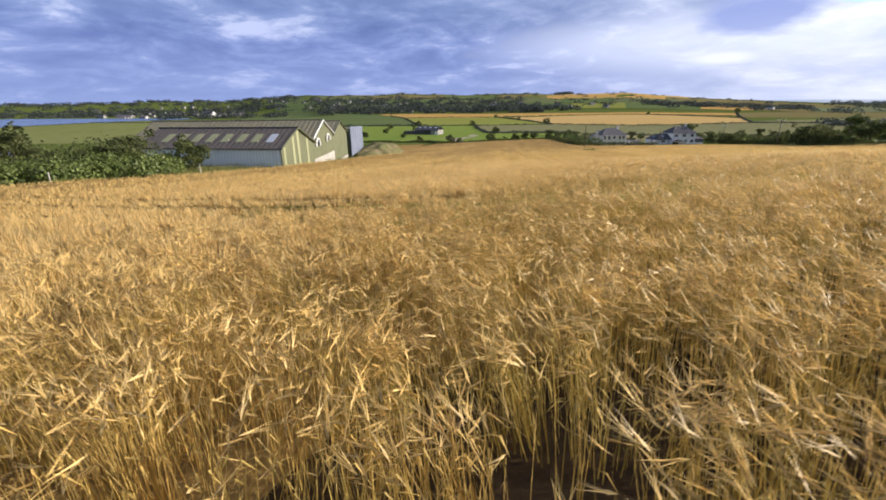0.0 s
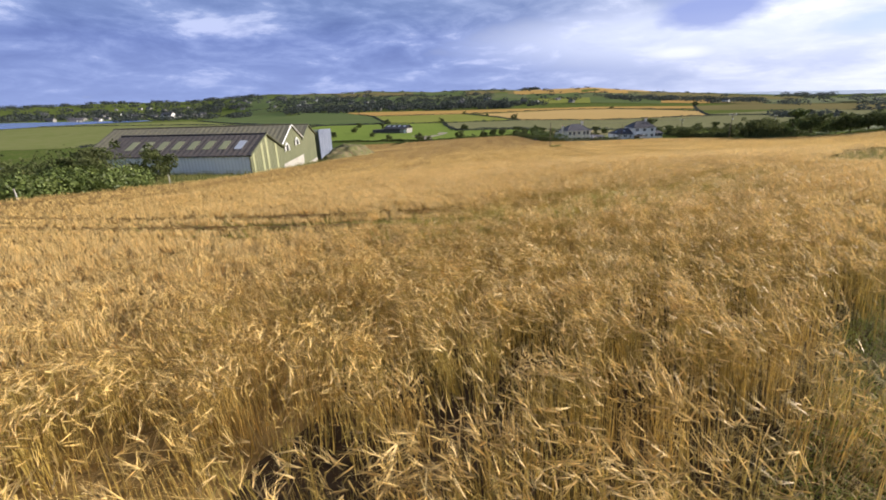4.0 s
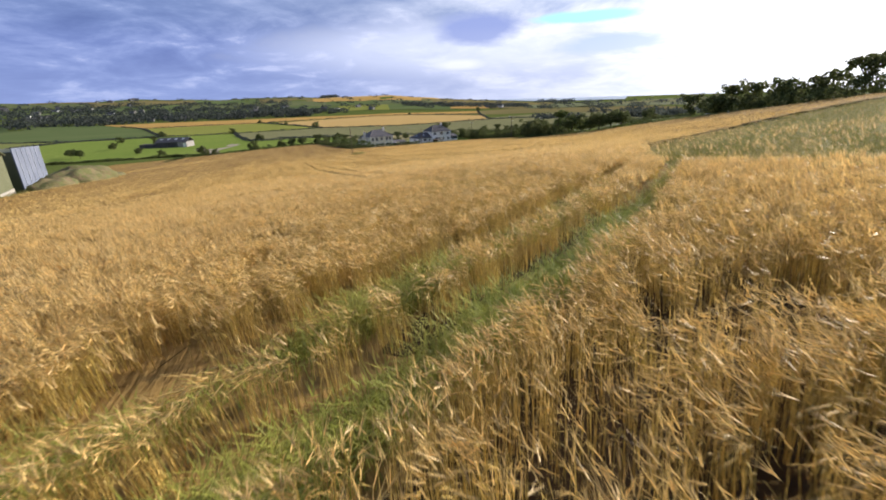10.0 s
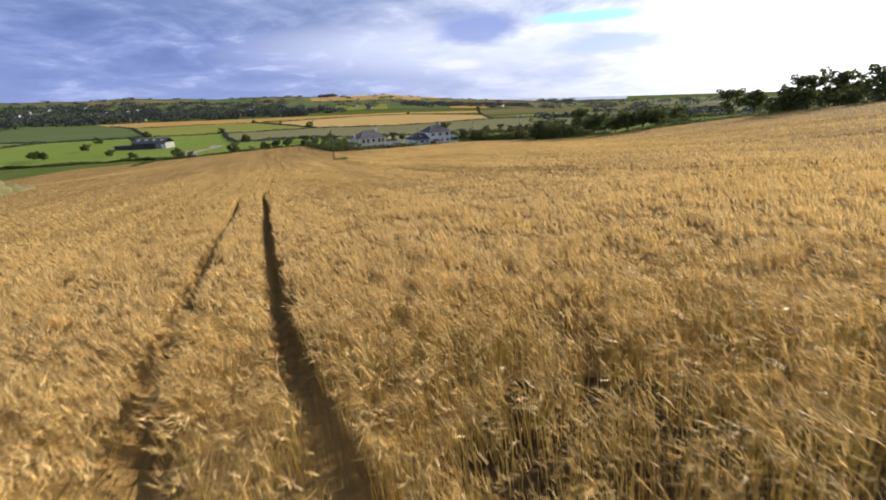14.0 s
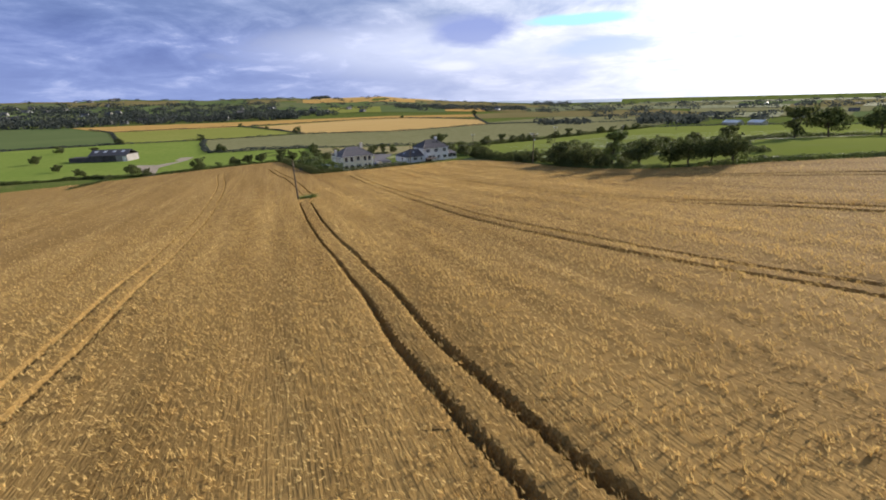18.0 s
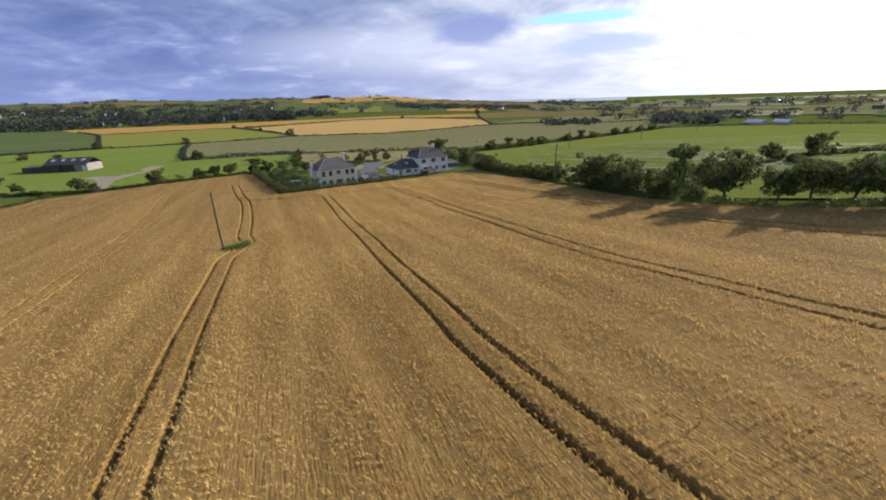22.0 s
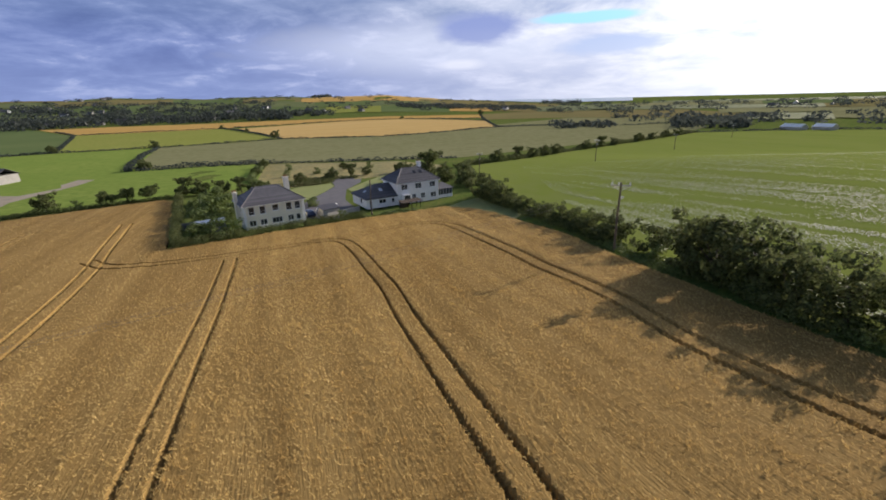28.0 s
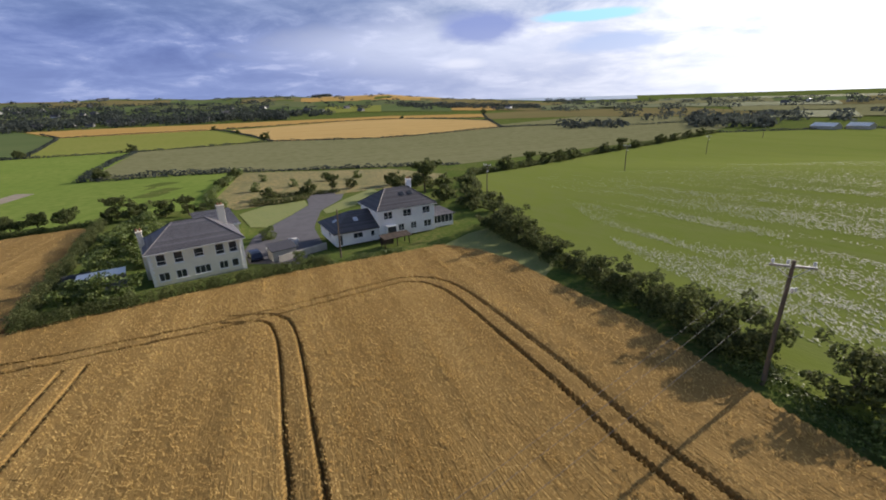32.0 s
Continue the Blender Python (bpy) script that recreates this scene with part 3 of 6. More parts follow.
def near_plants(x, y, weedy):
    """Barley plants one by one: stem, dry leaf, nodding ear and a brush of awns. Returns triangles."""
    n = len(x)
    o = np.zeros(n)
    base = col(x, y, land(x, y) + 0.02)
    h, a = swell_of(x, y)
    hgt = 0.67 + h + rng.normal(0, 0.055, n)
    hgt = hgt * np.where(weedy, 0.85, 1.0) * (0.72 + 0.28 * sst(0.0, 0.8, edge_strip(x, y)))
    a = a + rng.normal(0, 0.55, n)
    # the crop stands upright near its east edge and leans over farther in
    stiff = sst(-5.0, 0.5, x + 0.22 * (y + 158))
    lean = (np.abs(rng.normal(0.18, 0.12, n)) + 0.30 * (value_noise(x, y, 0.8, 8) - 0.35)) * (1 - 0.55 * stiff)
    d, side = col(np.cos(a), np.sin(a), o), col(-np.sin(a), np.cos(a), o)
    phi = rng.uniform(0, np.pi, n)
    wv = col(np.cos(phi), np.sin(phi), o)
    w = rng.uniform(0.0022, 0.0042, n)[:, None]
    neck = base + d * (lean * hgt)[:, None] + col(o, o, hgt)
    foot = base + col(o, o, hgt * 0.12)
    tris = [tri_strip(foot - wv * w * 1.4, foot + wv * w * 1.4, neck)]
    # ear: droops over from the neck
    dro = rng.uniform(-0.9, 0.6, n) + 0.55 * stiff
    ed = d * np.cos(dro)[:, None] + col(o, o, np.sin(dro)) + rng.normal(0, 0.22, (n, 3))
    ed /= np.linalg.norm(ed, axis=1)[:, None]
    L = rng.uniform(0.06, 0.09, n)[:, None]
    eb = neck - ed * 0.01
    et, em = eb + ed * L, eb + ed * L * 0.45
    tw = rng.uniform(0, np.pi, n)[:, None]
    across = side * np.cos(tw) + np.cross(ed, side) * np.sin(tw)
    ew = across * 0.0064
    tris += [tri_strip(eb, em + ew, et), tri_strip(eb, et, em - ew)]
    # awns: a flat brush that spreads beyond the ear
    for s, r0 in ((-1, 0.35), (0, 0.8), (1, 0.45)):
        tip = et + ed * rng.uniform(0.06, 0.12, n)[:, None] + across * (s * 0.020) + rng.normal(0, 0.012, (n, 3))
        root = eb + ed * L * r0
        tris.append(tri_strip(root - ew * 0.42, root + ew * 0.42, tip))
    # dry flag leaf, bent over
    lb = base + (neck - base) * rng.uniform(0.45, 0.9, n)[:, None]
    la = rng.uniform(0, 2 * np.pi, n)
    lu = col(np.cos(la), np.sin(la), o)
    ls = col(-np.sin(la), np.cos(la), o) * rng.uniform(0.003, 0.006, n)[:, None]
    lm = lb + lu * 0.06 + col(o, o, rng.uniform(0.0, 0.09, n))
    lt = lm + lu * 0.07 - col(o, o, rng.uniform(0.0, 0.12, n))
    tris += [tri_strip(lb, lm - ls, lm + ls), tri_strip(lm + ls, lm - ls, lt)]
    return tris, n


def clump_tris(x, y, size, k, depth, sweep, tuft=0.0):
    """Clumps of ears seen from farther off: k leaning blades each."""
    n = len(x)
    z = top_of(x, y)
    h, lean = swell_of(x, y)
    out = []
    for i in range(k):
        a = rng.normal(0, 0.6, n) + lean
        d = col(np.cos(a), np.sin(a), np.zeros(n))
        phi = rng.uniform(0, np.pi, n)
        wv = col(np.cos(phi), np.sin(phi), np.zeros(n)) * (size * rng.uniform(0.35, 0.75, n))[:, None]
        o = col(x, y, z - depth) + col(rng.normal(0, size, n), rng.normal(0, size, n), np.zeros(n))
        up = depth + 0.04 * rng.normal(0, 1, n) + tuft * h - 0.11 * sst(8, 24, low_path(x, y)) * drill_rows(x, y)
        t = o + d * (sweep * rng.uniform(0.4, 1.5, n))[:, None] + col(np.zeros(n), np.zeros(n), up)
        out.append(tri_strip(o - wv, o + wv, t))
    return out


def stack(tris):
    """Triangles of many plants to one vertex array, plant by plant."""
    return np.stack(tris, 1).reshape(-1, 3)


def make_crop():
    crop = make_canopy()
    tagged(crop, "dense golden ripe barley filling the sloping field", "barley crop", kind="stuff")
    crop.name = "barley_crop"
    green = lambda x, y: inside(x + 1.6 * (value_noise(x, y, 1.7, 61) - 0.5), y + 1.6 * (value_noise(x, y, 1.7, 62) - 0.5), PATCH)
    # nearest plants, in tufts of about ten stems
    x, y = crop_points(lambda x, y: np.where(low_path(x, y) < 9.5, 1 - 0.9 * sst(3.2, 9.5, low_path(x, y)), 0) * np.where(green(x, y), 0.08, 1) * (0.2 + 0.8 * sst(0.22, 0.42, value_noise(x, y, 0.5, 44))),
                       34000, (-10.5, -170), (8.5, -122.5))
    x, y = np.repeat(x, 10) + rng.normal(0, 0.065, 10 * len(x)), np.repeat(y, 10) + rng.normal(0, 0.065, 10 * len(y))
    k = (wheel_gap(x, y) > 0.09) & inside(x, y, FIELD)
    x, y = x[k], y[k]
    t, n = near_plants(x, y, green(x, y))
    v = stack(t)
    ob = new("ears_and_stems", mesh_from("ears_and_stems", v, np.arange(len(v)), 3, [STRAW, STEM], mat_index=np.tile((1, 0, 0, 0, 0, 0, 1, 1), n)))
    ob.parent = crop
    tagged(ob, "golden barley ears, awns and dry stems", kind="stuff")
    # middle distance
    x, y = crop_points(lambda x, y: sst(2.4, 7, low_path(x, y)) * (1 - 0.8 * sst(9, 26, low_path(x, y))) * (low_path(x, y) < 27) * np.where(green(x, y), 0.05, 1) * (0.25 + 0.75 * sst(0.22, 0.5, value_noise(x, y, 0.33, 45))),
                       370000, (-29, -171), (28, -104))
    v = stack(clump_tris(x, y, 0.014, 7, 0.15, 0.11, 0.85))
    ob = new("ear_clumps", mesh_from("ear_clumps", v, np.arange(len(v)), 3, STRAW_MID))
    ob.parent = crop
    tagged(ob, "golden barley heads leaning with the wind", kind="stuff")
    # far
    x, y = crop_points(lambda x, y: sst(8, 18, low_path(x, y)) * (1 - 0.85 * sst(16, 56, np.abs(x + 3))) * (y > -167) * np.where(green(x, y), 0.05, 1), 1300000, (-160, -178), (66, 74))
    v = stack(clump_tris(x, y, 0.026, 3, 0.12, 0.12, 0.5))
    ob = new("ear_masses", mesh_from("ear_masses", v, np.arange(len(v)), 3, STRAW_FAR))
    ob.parent = crop
    tagged(ob, "golden barley heads seen as a mottled mass", kind="stuff")


make_crop()


def blades(name, density_fn, n_try, lo, hi, h, w, material, label, category, k=3, lift=0.0):
    """Grass or weeds: tapering bent blades, as one mass."""
    x, y = rng.uniform(lo[0], hi[0], n_try), rng.uniform(lo[1], hi[1], n_try)
    keep = rng.random(n_try) < density_fn(x, y)
    x, y = x[keep], y[keep]
    n = len(x)
    z = land(x, y) + lift
    tris = []
    for i in range(k):
        a = rng.uniform(0, 2 * np.pi, n)
        hh = h * rng.uniform(0.45, 1.15, n) * (0.6 + 0.8 * value_noise(x, y, 0.8, 4))
        d = np.column_stack([np.cos(a), np.sin(a), np.zeros(n)])
        s = np.column_stack([-np.sin(a), np.cos(a), np.zeros(n)]) * w
        o = np.column_stack([x + rng.normal(0, 0.05, n), y + rng.normal(0, 0.05, n), z])
        m = o + d * (hh * 0.25)[:, None] + np.column_stack([np.zeros(n), np.zeros(n), hh * 0.7])
        t = m + d * (hh * rng.uniform(0.2, 0.7, n))[:, None] + np.column_stack([np.zeros(n), np.zeros(n), hh * rng.uniform(-0.15, 0.35, n)])
        tris += [tri_strip(o - s, o + s, m), tri_strip(m - s * 0.7, m + s * 0.7, t)]
    v = stack(tris)
    ob = new(name, mesh_from(name, v, np.arange(len(v)), 3, material))
    return tagged(ob, label, category, kind="stuff")


VERGE = mat("verge grass", (0.25, 0.325, 0.035), (0.33, 0.35, 0.065), 0.9, 0.55, thru=0.35, rand=0.5)
DRYG = mat("dry seeding grass", (0.46, 0.33, 0.12), (0.28, 0.25, 0.08), 0.7, 0.6, thru=0.3, rand=0.45)


TRACKW = mat("wheel track weeds", (0.25, 0.31, 0.045), (0.42, 0.40, 0.085), 0.6, 0.6, thru=0.35, rand=0.4)


def off_field(x, y):
    return ~inside(x, y, FIELD)


blades("verge_grass", lambda x, y: (off_field(x, y) | (edge_strip(x, y) < 0.8)) * (x < 1 + (y + 172) * 0.55 + 7) * (0.25 + 0.75 * (value_noise(x, y, 0.45, 13) > 0.4)), 190000, (-3, -168), (15, -138), 0.19, 0.007, VERGE, "short green verge grass with broad weeds beside the crop", "grass")
blades("verge_weeds", lambda x, y: off_field(x, y) * (x < 1 + (y + 172) * 0.55 + 9) * (value_noise(x, y, 1.3, 12) > 0.5), 24000, (-3, -174), (18, -134), 0.24, 0.022, WEED, "broad-leaved green weeds and docks in the verge", "weeds")


blades("seeding_grass", lambda x, y: 0.95 * (1 - sst(0.3, 1.7, edge_strip(x, y) + 0.5 * (value_noise(x, y, 0.7, 48) - 0.5))), 120000, (-1, -168), (16, -137), 0.50, 0.0034, DRYG, "dry brown seeding grass along the crop edge", "grass")
blades("weedy_patch", lambda x, y: 0.85 * inside(x, y, PATCH), 260000, (5, -152), (60, -90), 0.60, 0.008, mat("patch grass", (0.37, 0.31, 0.085), (0.25, 0.265, 0.06), 0.25, 0.6, thru=0.3, rand=0.4), "thin mixed grass and weeds where the crop failed", "weeds")
blades("patch_weeds", lambda x, y: 0.5 * inside(x, y, PATCH) * (value_noise(x, y, 6.0, 6) > 0.4), 30000, (5, -142), (60, -90), 0.38, 0.010, WEED, "green weeds in the thin patch of crop", "weeds")
blades("tramline_weeds", lambda x, y: (wheel_gap(x, y, ("headland_south",)) < -0.06) * (0.35 + 0.65 * (np.hypot(x, y + 148) < 13)) * (0.35 + 0.65 * (value_noise(x, y, 0.9, 41) > 0.35)), 620000, (-30, -160), (16, -134), 0.50, 0.008, TRACKW, "fresh green weeds standing in the wheel tracks", "weeds", k=2)

def mown(x, y):
    """Pale swaths of drying grass, thickest towards the south of the meadow."""
    u, v = x * 0.94 + y * 0.34, -x * 0.34 + y * 0.94
    band = value_noise(u, v / 14.0, 1.6, 31) * 0.7 + value_noise(u, v / 3.0, 9.0, 32) * 0.5
    far = (x > 24 - (y - 4) * 0.18) & (y > -8 + 0.1 * x)
    return far * np.clip((band - 0.45) * 2.4, 0, 1) * (1 - 0.93 * sst(28, 110, np.hypot(x - 20, y + 5)))



def lay_swaths():
    """Wisps of cut grass lying flat on the stubble, combed along the mower's way."""
    n = 420000
    x, y = rng.uniform(16, 150, n), rng.uniform(-12, 130, n)
    k = rng.random(n) < mown(x, y)
    x, y = x[k], y[k]
    n = len(x)
    a = 1.22 + rng.normal(0, 0.5, n)
    u, v = col(np.cos(a), np.sin(a), np.zeros(n)), col(-np.sin(a), np.cos(a), np.zeros(n))
    c = col(x, y, land(x, y) + 0.25 + rng.uniform(0, 0.05, n))
    L, W = rng.uniform(0.12, 0.4, n)[:, None], rng.uniform(0.03, 0.08, n)[:, None]
    up = col(np.zeros(n), np.zeros(n), rng.uniform(-0.03, 0.06, n))
    verts = stack([tri_strip(c - u * L, c + v * W, c + u * L + up), tri_strip(c - u * L, c + u * L + up, c - v * W)])
    ob = new("mown_grass", mesh_from("mown_grass", verts, np.arange(len(verts)), 3, mat("drying cut grass", (0.40, 0.42, 0.28), (0.33, 0.36, 0.21), 0.5, 0.7, thru=0.2, rand=0.35)))
    tagged(ob, "pale swaths of drying cut grass on the meadow", "cut grass", kind="stuff")


lay_swaths()

# ---- fields and yards of the valley ----
drape("pasture", [(-150, 62), (-128, 66.5), (-95, 75), (-74, 92), (-72, 99), (-101, 168), (-154, 152), (-240, 292), (-298, 256), (-345, 200), (-300, 90), (-210, 40)], MEADOW,
      "smooth bright green pasture below the barley", "pasture")
drape("pasture", [(-485, 475), (-346, 557), (-176, 358), (-239, 298), (-298, 258)], mat("yellowing pasture", (0.235, 0.255, 0.065), (0.26, 0.265, 0.08), 0.02, 0.9, fine=(0.3, (0.21, 0.235, 0.06)), spec=0.0),
      "yellow-green grazed pasture between hedges", "pasture", lift=0.15, cell=40)
drape("root_crop", [(-161, 158), (-243, 290), (-173, 355), (-71, 366), (15, 493), (146, 646), (255, 560), (212, 384), (163, 326), (-10, 180), (-101, 169)], OLIVE,
      "dull grey-green field of root crop", "field", lift=0.12, cell=40)
drape("barley_field", [(-620, 565), (-480, 650), (-300, 745), (-150, 805), (12, 835), (18, 700), (-110, 727), (-205, 702), (-337, 578), (-346, 559), (-485, 477)], TAN,
      "distant golden barley field in a long strip", "field", lift=0.3, cell=60)
drape("barley_field", [(-318, 552), (-205, 698), (-112, 721), (18, 640), (26, 458), (-71, 368), (-172, 357)], TAN2,
      "distant pale straw-coloured field", "field", lift=0.25, cell=60)
drape("pasture", [(-487, 473), (-300, 258), (-350, 215), (-520, 235), (-760, 330), (-980, 560), (-625, 560)], mat("grey-green pasture", (0.105, 0.145, 0.06), (0.125, 0.16, 0.068), 0.01, 0.9, spec=0.0),
      "flat dull green pasture on the valley floor", "pasture", lift=0.2, cell=60)
drape("silage_meadow", [(-3, 142), (45, 197), (172, 326), (262, 330), (330, 300), (420, 240), (260, 60), (150, -60), (70, -60), (43, -30), (30, -16), (21, 3), (16, 18), (12, 33), (8, 50), (2, 72), (-4, 110)], CUT,
      "bright green mown meadow with pale windrows", "meadow", lift=0.22, cell=10)
drape("stubble_field", [(20, 642), (16, 838), (150, 1010), (420, 900), (390, 560), (262, 562), (148, 650)], mat("dull olive field", (0.17, 0.155, 0.07), (0.20, 0.17, 0.08), 0.01, 0.9, spec=0.0),
      "dull olive field beyond the hedges", "field", lift=0.3, cell=60)
drape("rough_ground", [(-100, 166), (-38, 170), (-14, 150), (-20, 125), (-34, 121), (-47, 110), (-62, 92), (-73, 100)], mat("rough dry grass", (0.33, 0.25, 0.095), (0.22, 0.19, 0.065), 0.08, 0.9, bump=0.6, bscale=4.0, fine=(0.8, (0.15, 0.15, 0.05))),
      "unmown dry grass and scrub behind the houses", "rough grass", lift=0.07)
drape("driveway", [(-30.2, 51.6), (-38.2, 52.2), (-42.4, 58.6), (-45.4, 68), (-45.8, 75), (-45.6, 86), (-46, 98), (-49, 105), (-53, 114), (-50, 119), (-43.4, 121.7), (-39.7, 106), (-40.3, 91), (-37, 78), (-35.6, 73.5), (-29.6, 61.5)], TARMAC,
      "grey gravel driveway curving between the two houses", "driveway", lift=0.08, cell=6)
drape("lawn", [(-58.6, 87.2), (-57.1, 97.2), (-49.4, 104.4), (-46.2, 98), (-45.8, 86), (-46, 75), (-49.7, 75.3)], mat("lawn", (0.19, 0.225, 0.06), (0.15, 0.195, 0.05), 0.3, 0.9, fine=(3.0, (0.23, 0.24, 0.085)), bump=0.4, bscale=10.0),
      "yellow-green mown lawn beside the drive", "lawn", lift=0.09, cell=6)
drape("lawn", [(-40.1, 91.5), (-38.7, 105.6), (-35.1, 123.4), (-31.7, 115.5), (-33.6, 95.7), (-37.6, 87)], MATS["lawn"], "mown lawn behind the long white house", "lawn", lift=0.09, cell=6)
drape("lawn", [(-9, 57.5), (-5, 64), (4, 72), (9, 58), (6, 44), (3, 38), (-0.4, 43.8), (-3, 52.3)], MATS["lawn"], "rough green grass between the house and the crop", "lawn", lift=0.06, cell=5)
drape("farm_lane", [(-126, 58), (-131, 58), (-154, 88), (-163, 92), (-162, 97), (-152, 96), (-150, 110), (-156, 116), (-160, 128), (-153, 128), (-148, 114), (-146, 100), (-144, 86)], mat("pale lane gravel", (0.33, 0.28, 0.22), (0.26, 0.22, 0.17), 0.4, 0.9),
      "pale gravel lane to the farm shed", "lane", lift=0.1, cell=8)
drape("bay", [(-700, -40), (-760, 40), (-800, 120), (-840, 190), (-900, 330), (-960, 350), (-1100, 300), (-1260, 160), (-1350, 0), (-1380, -200), (-800, -200)], WATER,
      "calm blue water of the sheltered bay", "water", lift=0.6, cell=80)


drape("pasture", [(-690, -70), (-755, 40), (-795, 120), (-835, 185), (-768, 322), (-524, 228), (-352, 206), (-304, 88), (-300, 20), (-330, -30), (-410, -80)], mat("bay pasture", (0.19, 0.215, 0.075), (0.155, 0.19, 0.06), 0.012, 0.9, fine=(0.12, (0.21, 0.22, 0.09)), spec=0.0),
      "wide yellow-green pasture running down to the bay", "pasture", lift=0.18, cell=40)
_sea = [(r * math.sin(radians(a)), r * math.cos(radians(a)) - 60) for r, a in [(2750, a) for a in range(3, 21, 2)] + [(4840, a) for a in range(19, 0, -2)]]
drape("sea", _sea, mat("pale sea", (0.33, 0.40, 0.50), (0.30, 0.37, 0.48), 0.002, 0.35), "pale open sea on the horizon", "water", lift=2.5, cell=200)


# far patchwork on the hillside
def hillside():
    rough = mat("far rough pasture", (0.10, 0.125, 0.05), (0.13, 0.15, 0.06), 0.012, 0.9, spec=0.05)
    tones = [rough, OLIVE, MATS["grey-green pasture"], MATS["yellowing pasture"], TAN, MATS["dull olive field"], MATS["grey-green pasture"], rough]
    names = {TAN: ("barley_field", "far golden barley field on the hillside"), OLIVE: ("hill_field", "far grey-green field on the hillside")}
    rr = random.Random(5)
    rows = [(1020, 1240), (1240, 1480), (1480, 1760), (1760, 2120)]
    for k, (r0, r1) in enumerate(rows):
        a = -58.0 + rr.uniform(0, 4)
        while a < 9:
            w = rr.uniform(5, 10)
            m = tones[rr.randrange(len(tones))]
            if a < -22 and (m in (TAN, MATS["yellowing pasture"]) or k < 2):
                m = MATS["grey-green pasture"] if (k + int(a)) % 2 else rough
            if k >= 2 and -20 < a < -8 and rr.random() < 0.75:
                m = TAN2
            j = [rr.uniform(-40, 40) for _ in range(4)]
            c = []
            for r, t in ((r0 + j[0], a), (r0 + j[1], a + w * 0.5), (r0 + j[2], a + w), (r1 + j[2], a + w), (r1 + j[1], a + w * 0.5), (r1 + j[0], a)):
                c.append((r * math.sin(radians(t)), r * math.cos(radians(t)) - 60))
            nm, lb = names.get(m, ("hill_field", "far green field on the hillside"))
            drape(nm, c, m, lb, "field", lift=1.0, cell=90)
            a += w
    # low fields beyond the meadow
    for r0, r1, a in ((640, 820, 29.0), (820, 1060, 27.0), (1060, 1400, 11.0), (1400, 1900, 10.0), (1900, 2500, 21.0)):
        while a < 62:
            w = rr.uniform(5, 9)
            m = (rough, MATS["grey-green pasture"], MATS["dull olive field"], OLIVE, rough)[rr.randrange(5)]
            j = [rr.uniform(-30, 30) for _ in range(2)]
            c = [(r * math.sin(radians(t)), r * math.cos(radians(t)) - 60) for r, t in ((r0 + j[0], a), (r0 + j[1], a + w), (r1 + j[1], a + w), (r1 + j[0], a))]
            drape("hill_field", c, m, "far green field beyond the meadow", "field", lift=1.0, cell=90)
            a += w


hillside()


# ---- leaves ----
def leaf_cloud(blobs, n, size, seed, squash=1.0, droop=0.0):
    """Leaf quads scattered through overlapping lumps, thickest near their skins. blobs: (x, y, z, rx, ry, rz)."""
    r = np.random.default_rng(seed)
    b = np.array(blobs, float)
    wgt = (b[:, 3] * b[:, 4] * b[:, 5]) ** 0.67
    k = r.choice(len(b), n, p=wgt / wgt.sum())
    d = r.normal(0, 1, (n, 3))
    d /= np.linalg.norm(d, axis=1)[:, None]
    rad = r.uniform(0.45, 1.0, n) ** 0.5 * (1 + 0.16 * np.sin(d[:, 0] * 5 + k) * np.cos(d[:, 1] * 6 + k * 2))
    c = b[k, :3] + d * b[k, 3:] * rad[:, None]
    s = size * r.uniform(0.55, 1.35, n)[:, None]
    nrm = d + r.normal(0, 0.7, (n, 3)) + np.array([0, 0, 0.35])
    nrm /= np.linalg.norm(nrm, axis=1)[:, None]
    u = np.cross(nrm, r.normal(0, 1, (n, 3)))
    u /= np.linalg.norm(u, axis=1)[:, None] + 1e-9
    v = np.cross(nrm, u)
    q = np.stack([c - u * s, c - v * s * 0.55 + nrm * s * 0.1, c + u * s, c + v * s * 0.55 + nrm * s * 0.1], 1)
    return q.reshape(-1, 3)


def leaves(name, verts, material, parent=None, label="", category="", kind=""):
    ob = new(name, mesh_from(name, verts, np.arange(len(verts)), 4, material))
    if parent:
        ob.parent = parent
    return tagged(ob, label, category, kind=kind)


def limb(bm, a, b, r0, r1, sides=7):
    """A tapered branch from a to b."""
    a, b = Vector(a), Vector(b)
    rot = (b - a).to_track_quat("Z", "Y").to_matrix()
    rings = []
    for p, r in ((a, r0), (a.lerp(b, 0.5) + rot @ Vector((r0 * 0.35, 0, 0)), (r0 + r1) / 2), (b, r1)):
        rings.append([bm.verts.new(p + rot @ Vector((r * math.cos(t), r * math.sin(t), 0))) for t in [2 * math.pi * i / sides for i in range(sides)]])
    for u, v in zip(rings, rings[1:]):
        for i in range(sides):
            bm.faces.new((u[i], u[(i + 1) % sides], v[(i + 1) % sides], v[i]))
    bm.faces.new(rings[-1])


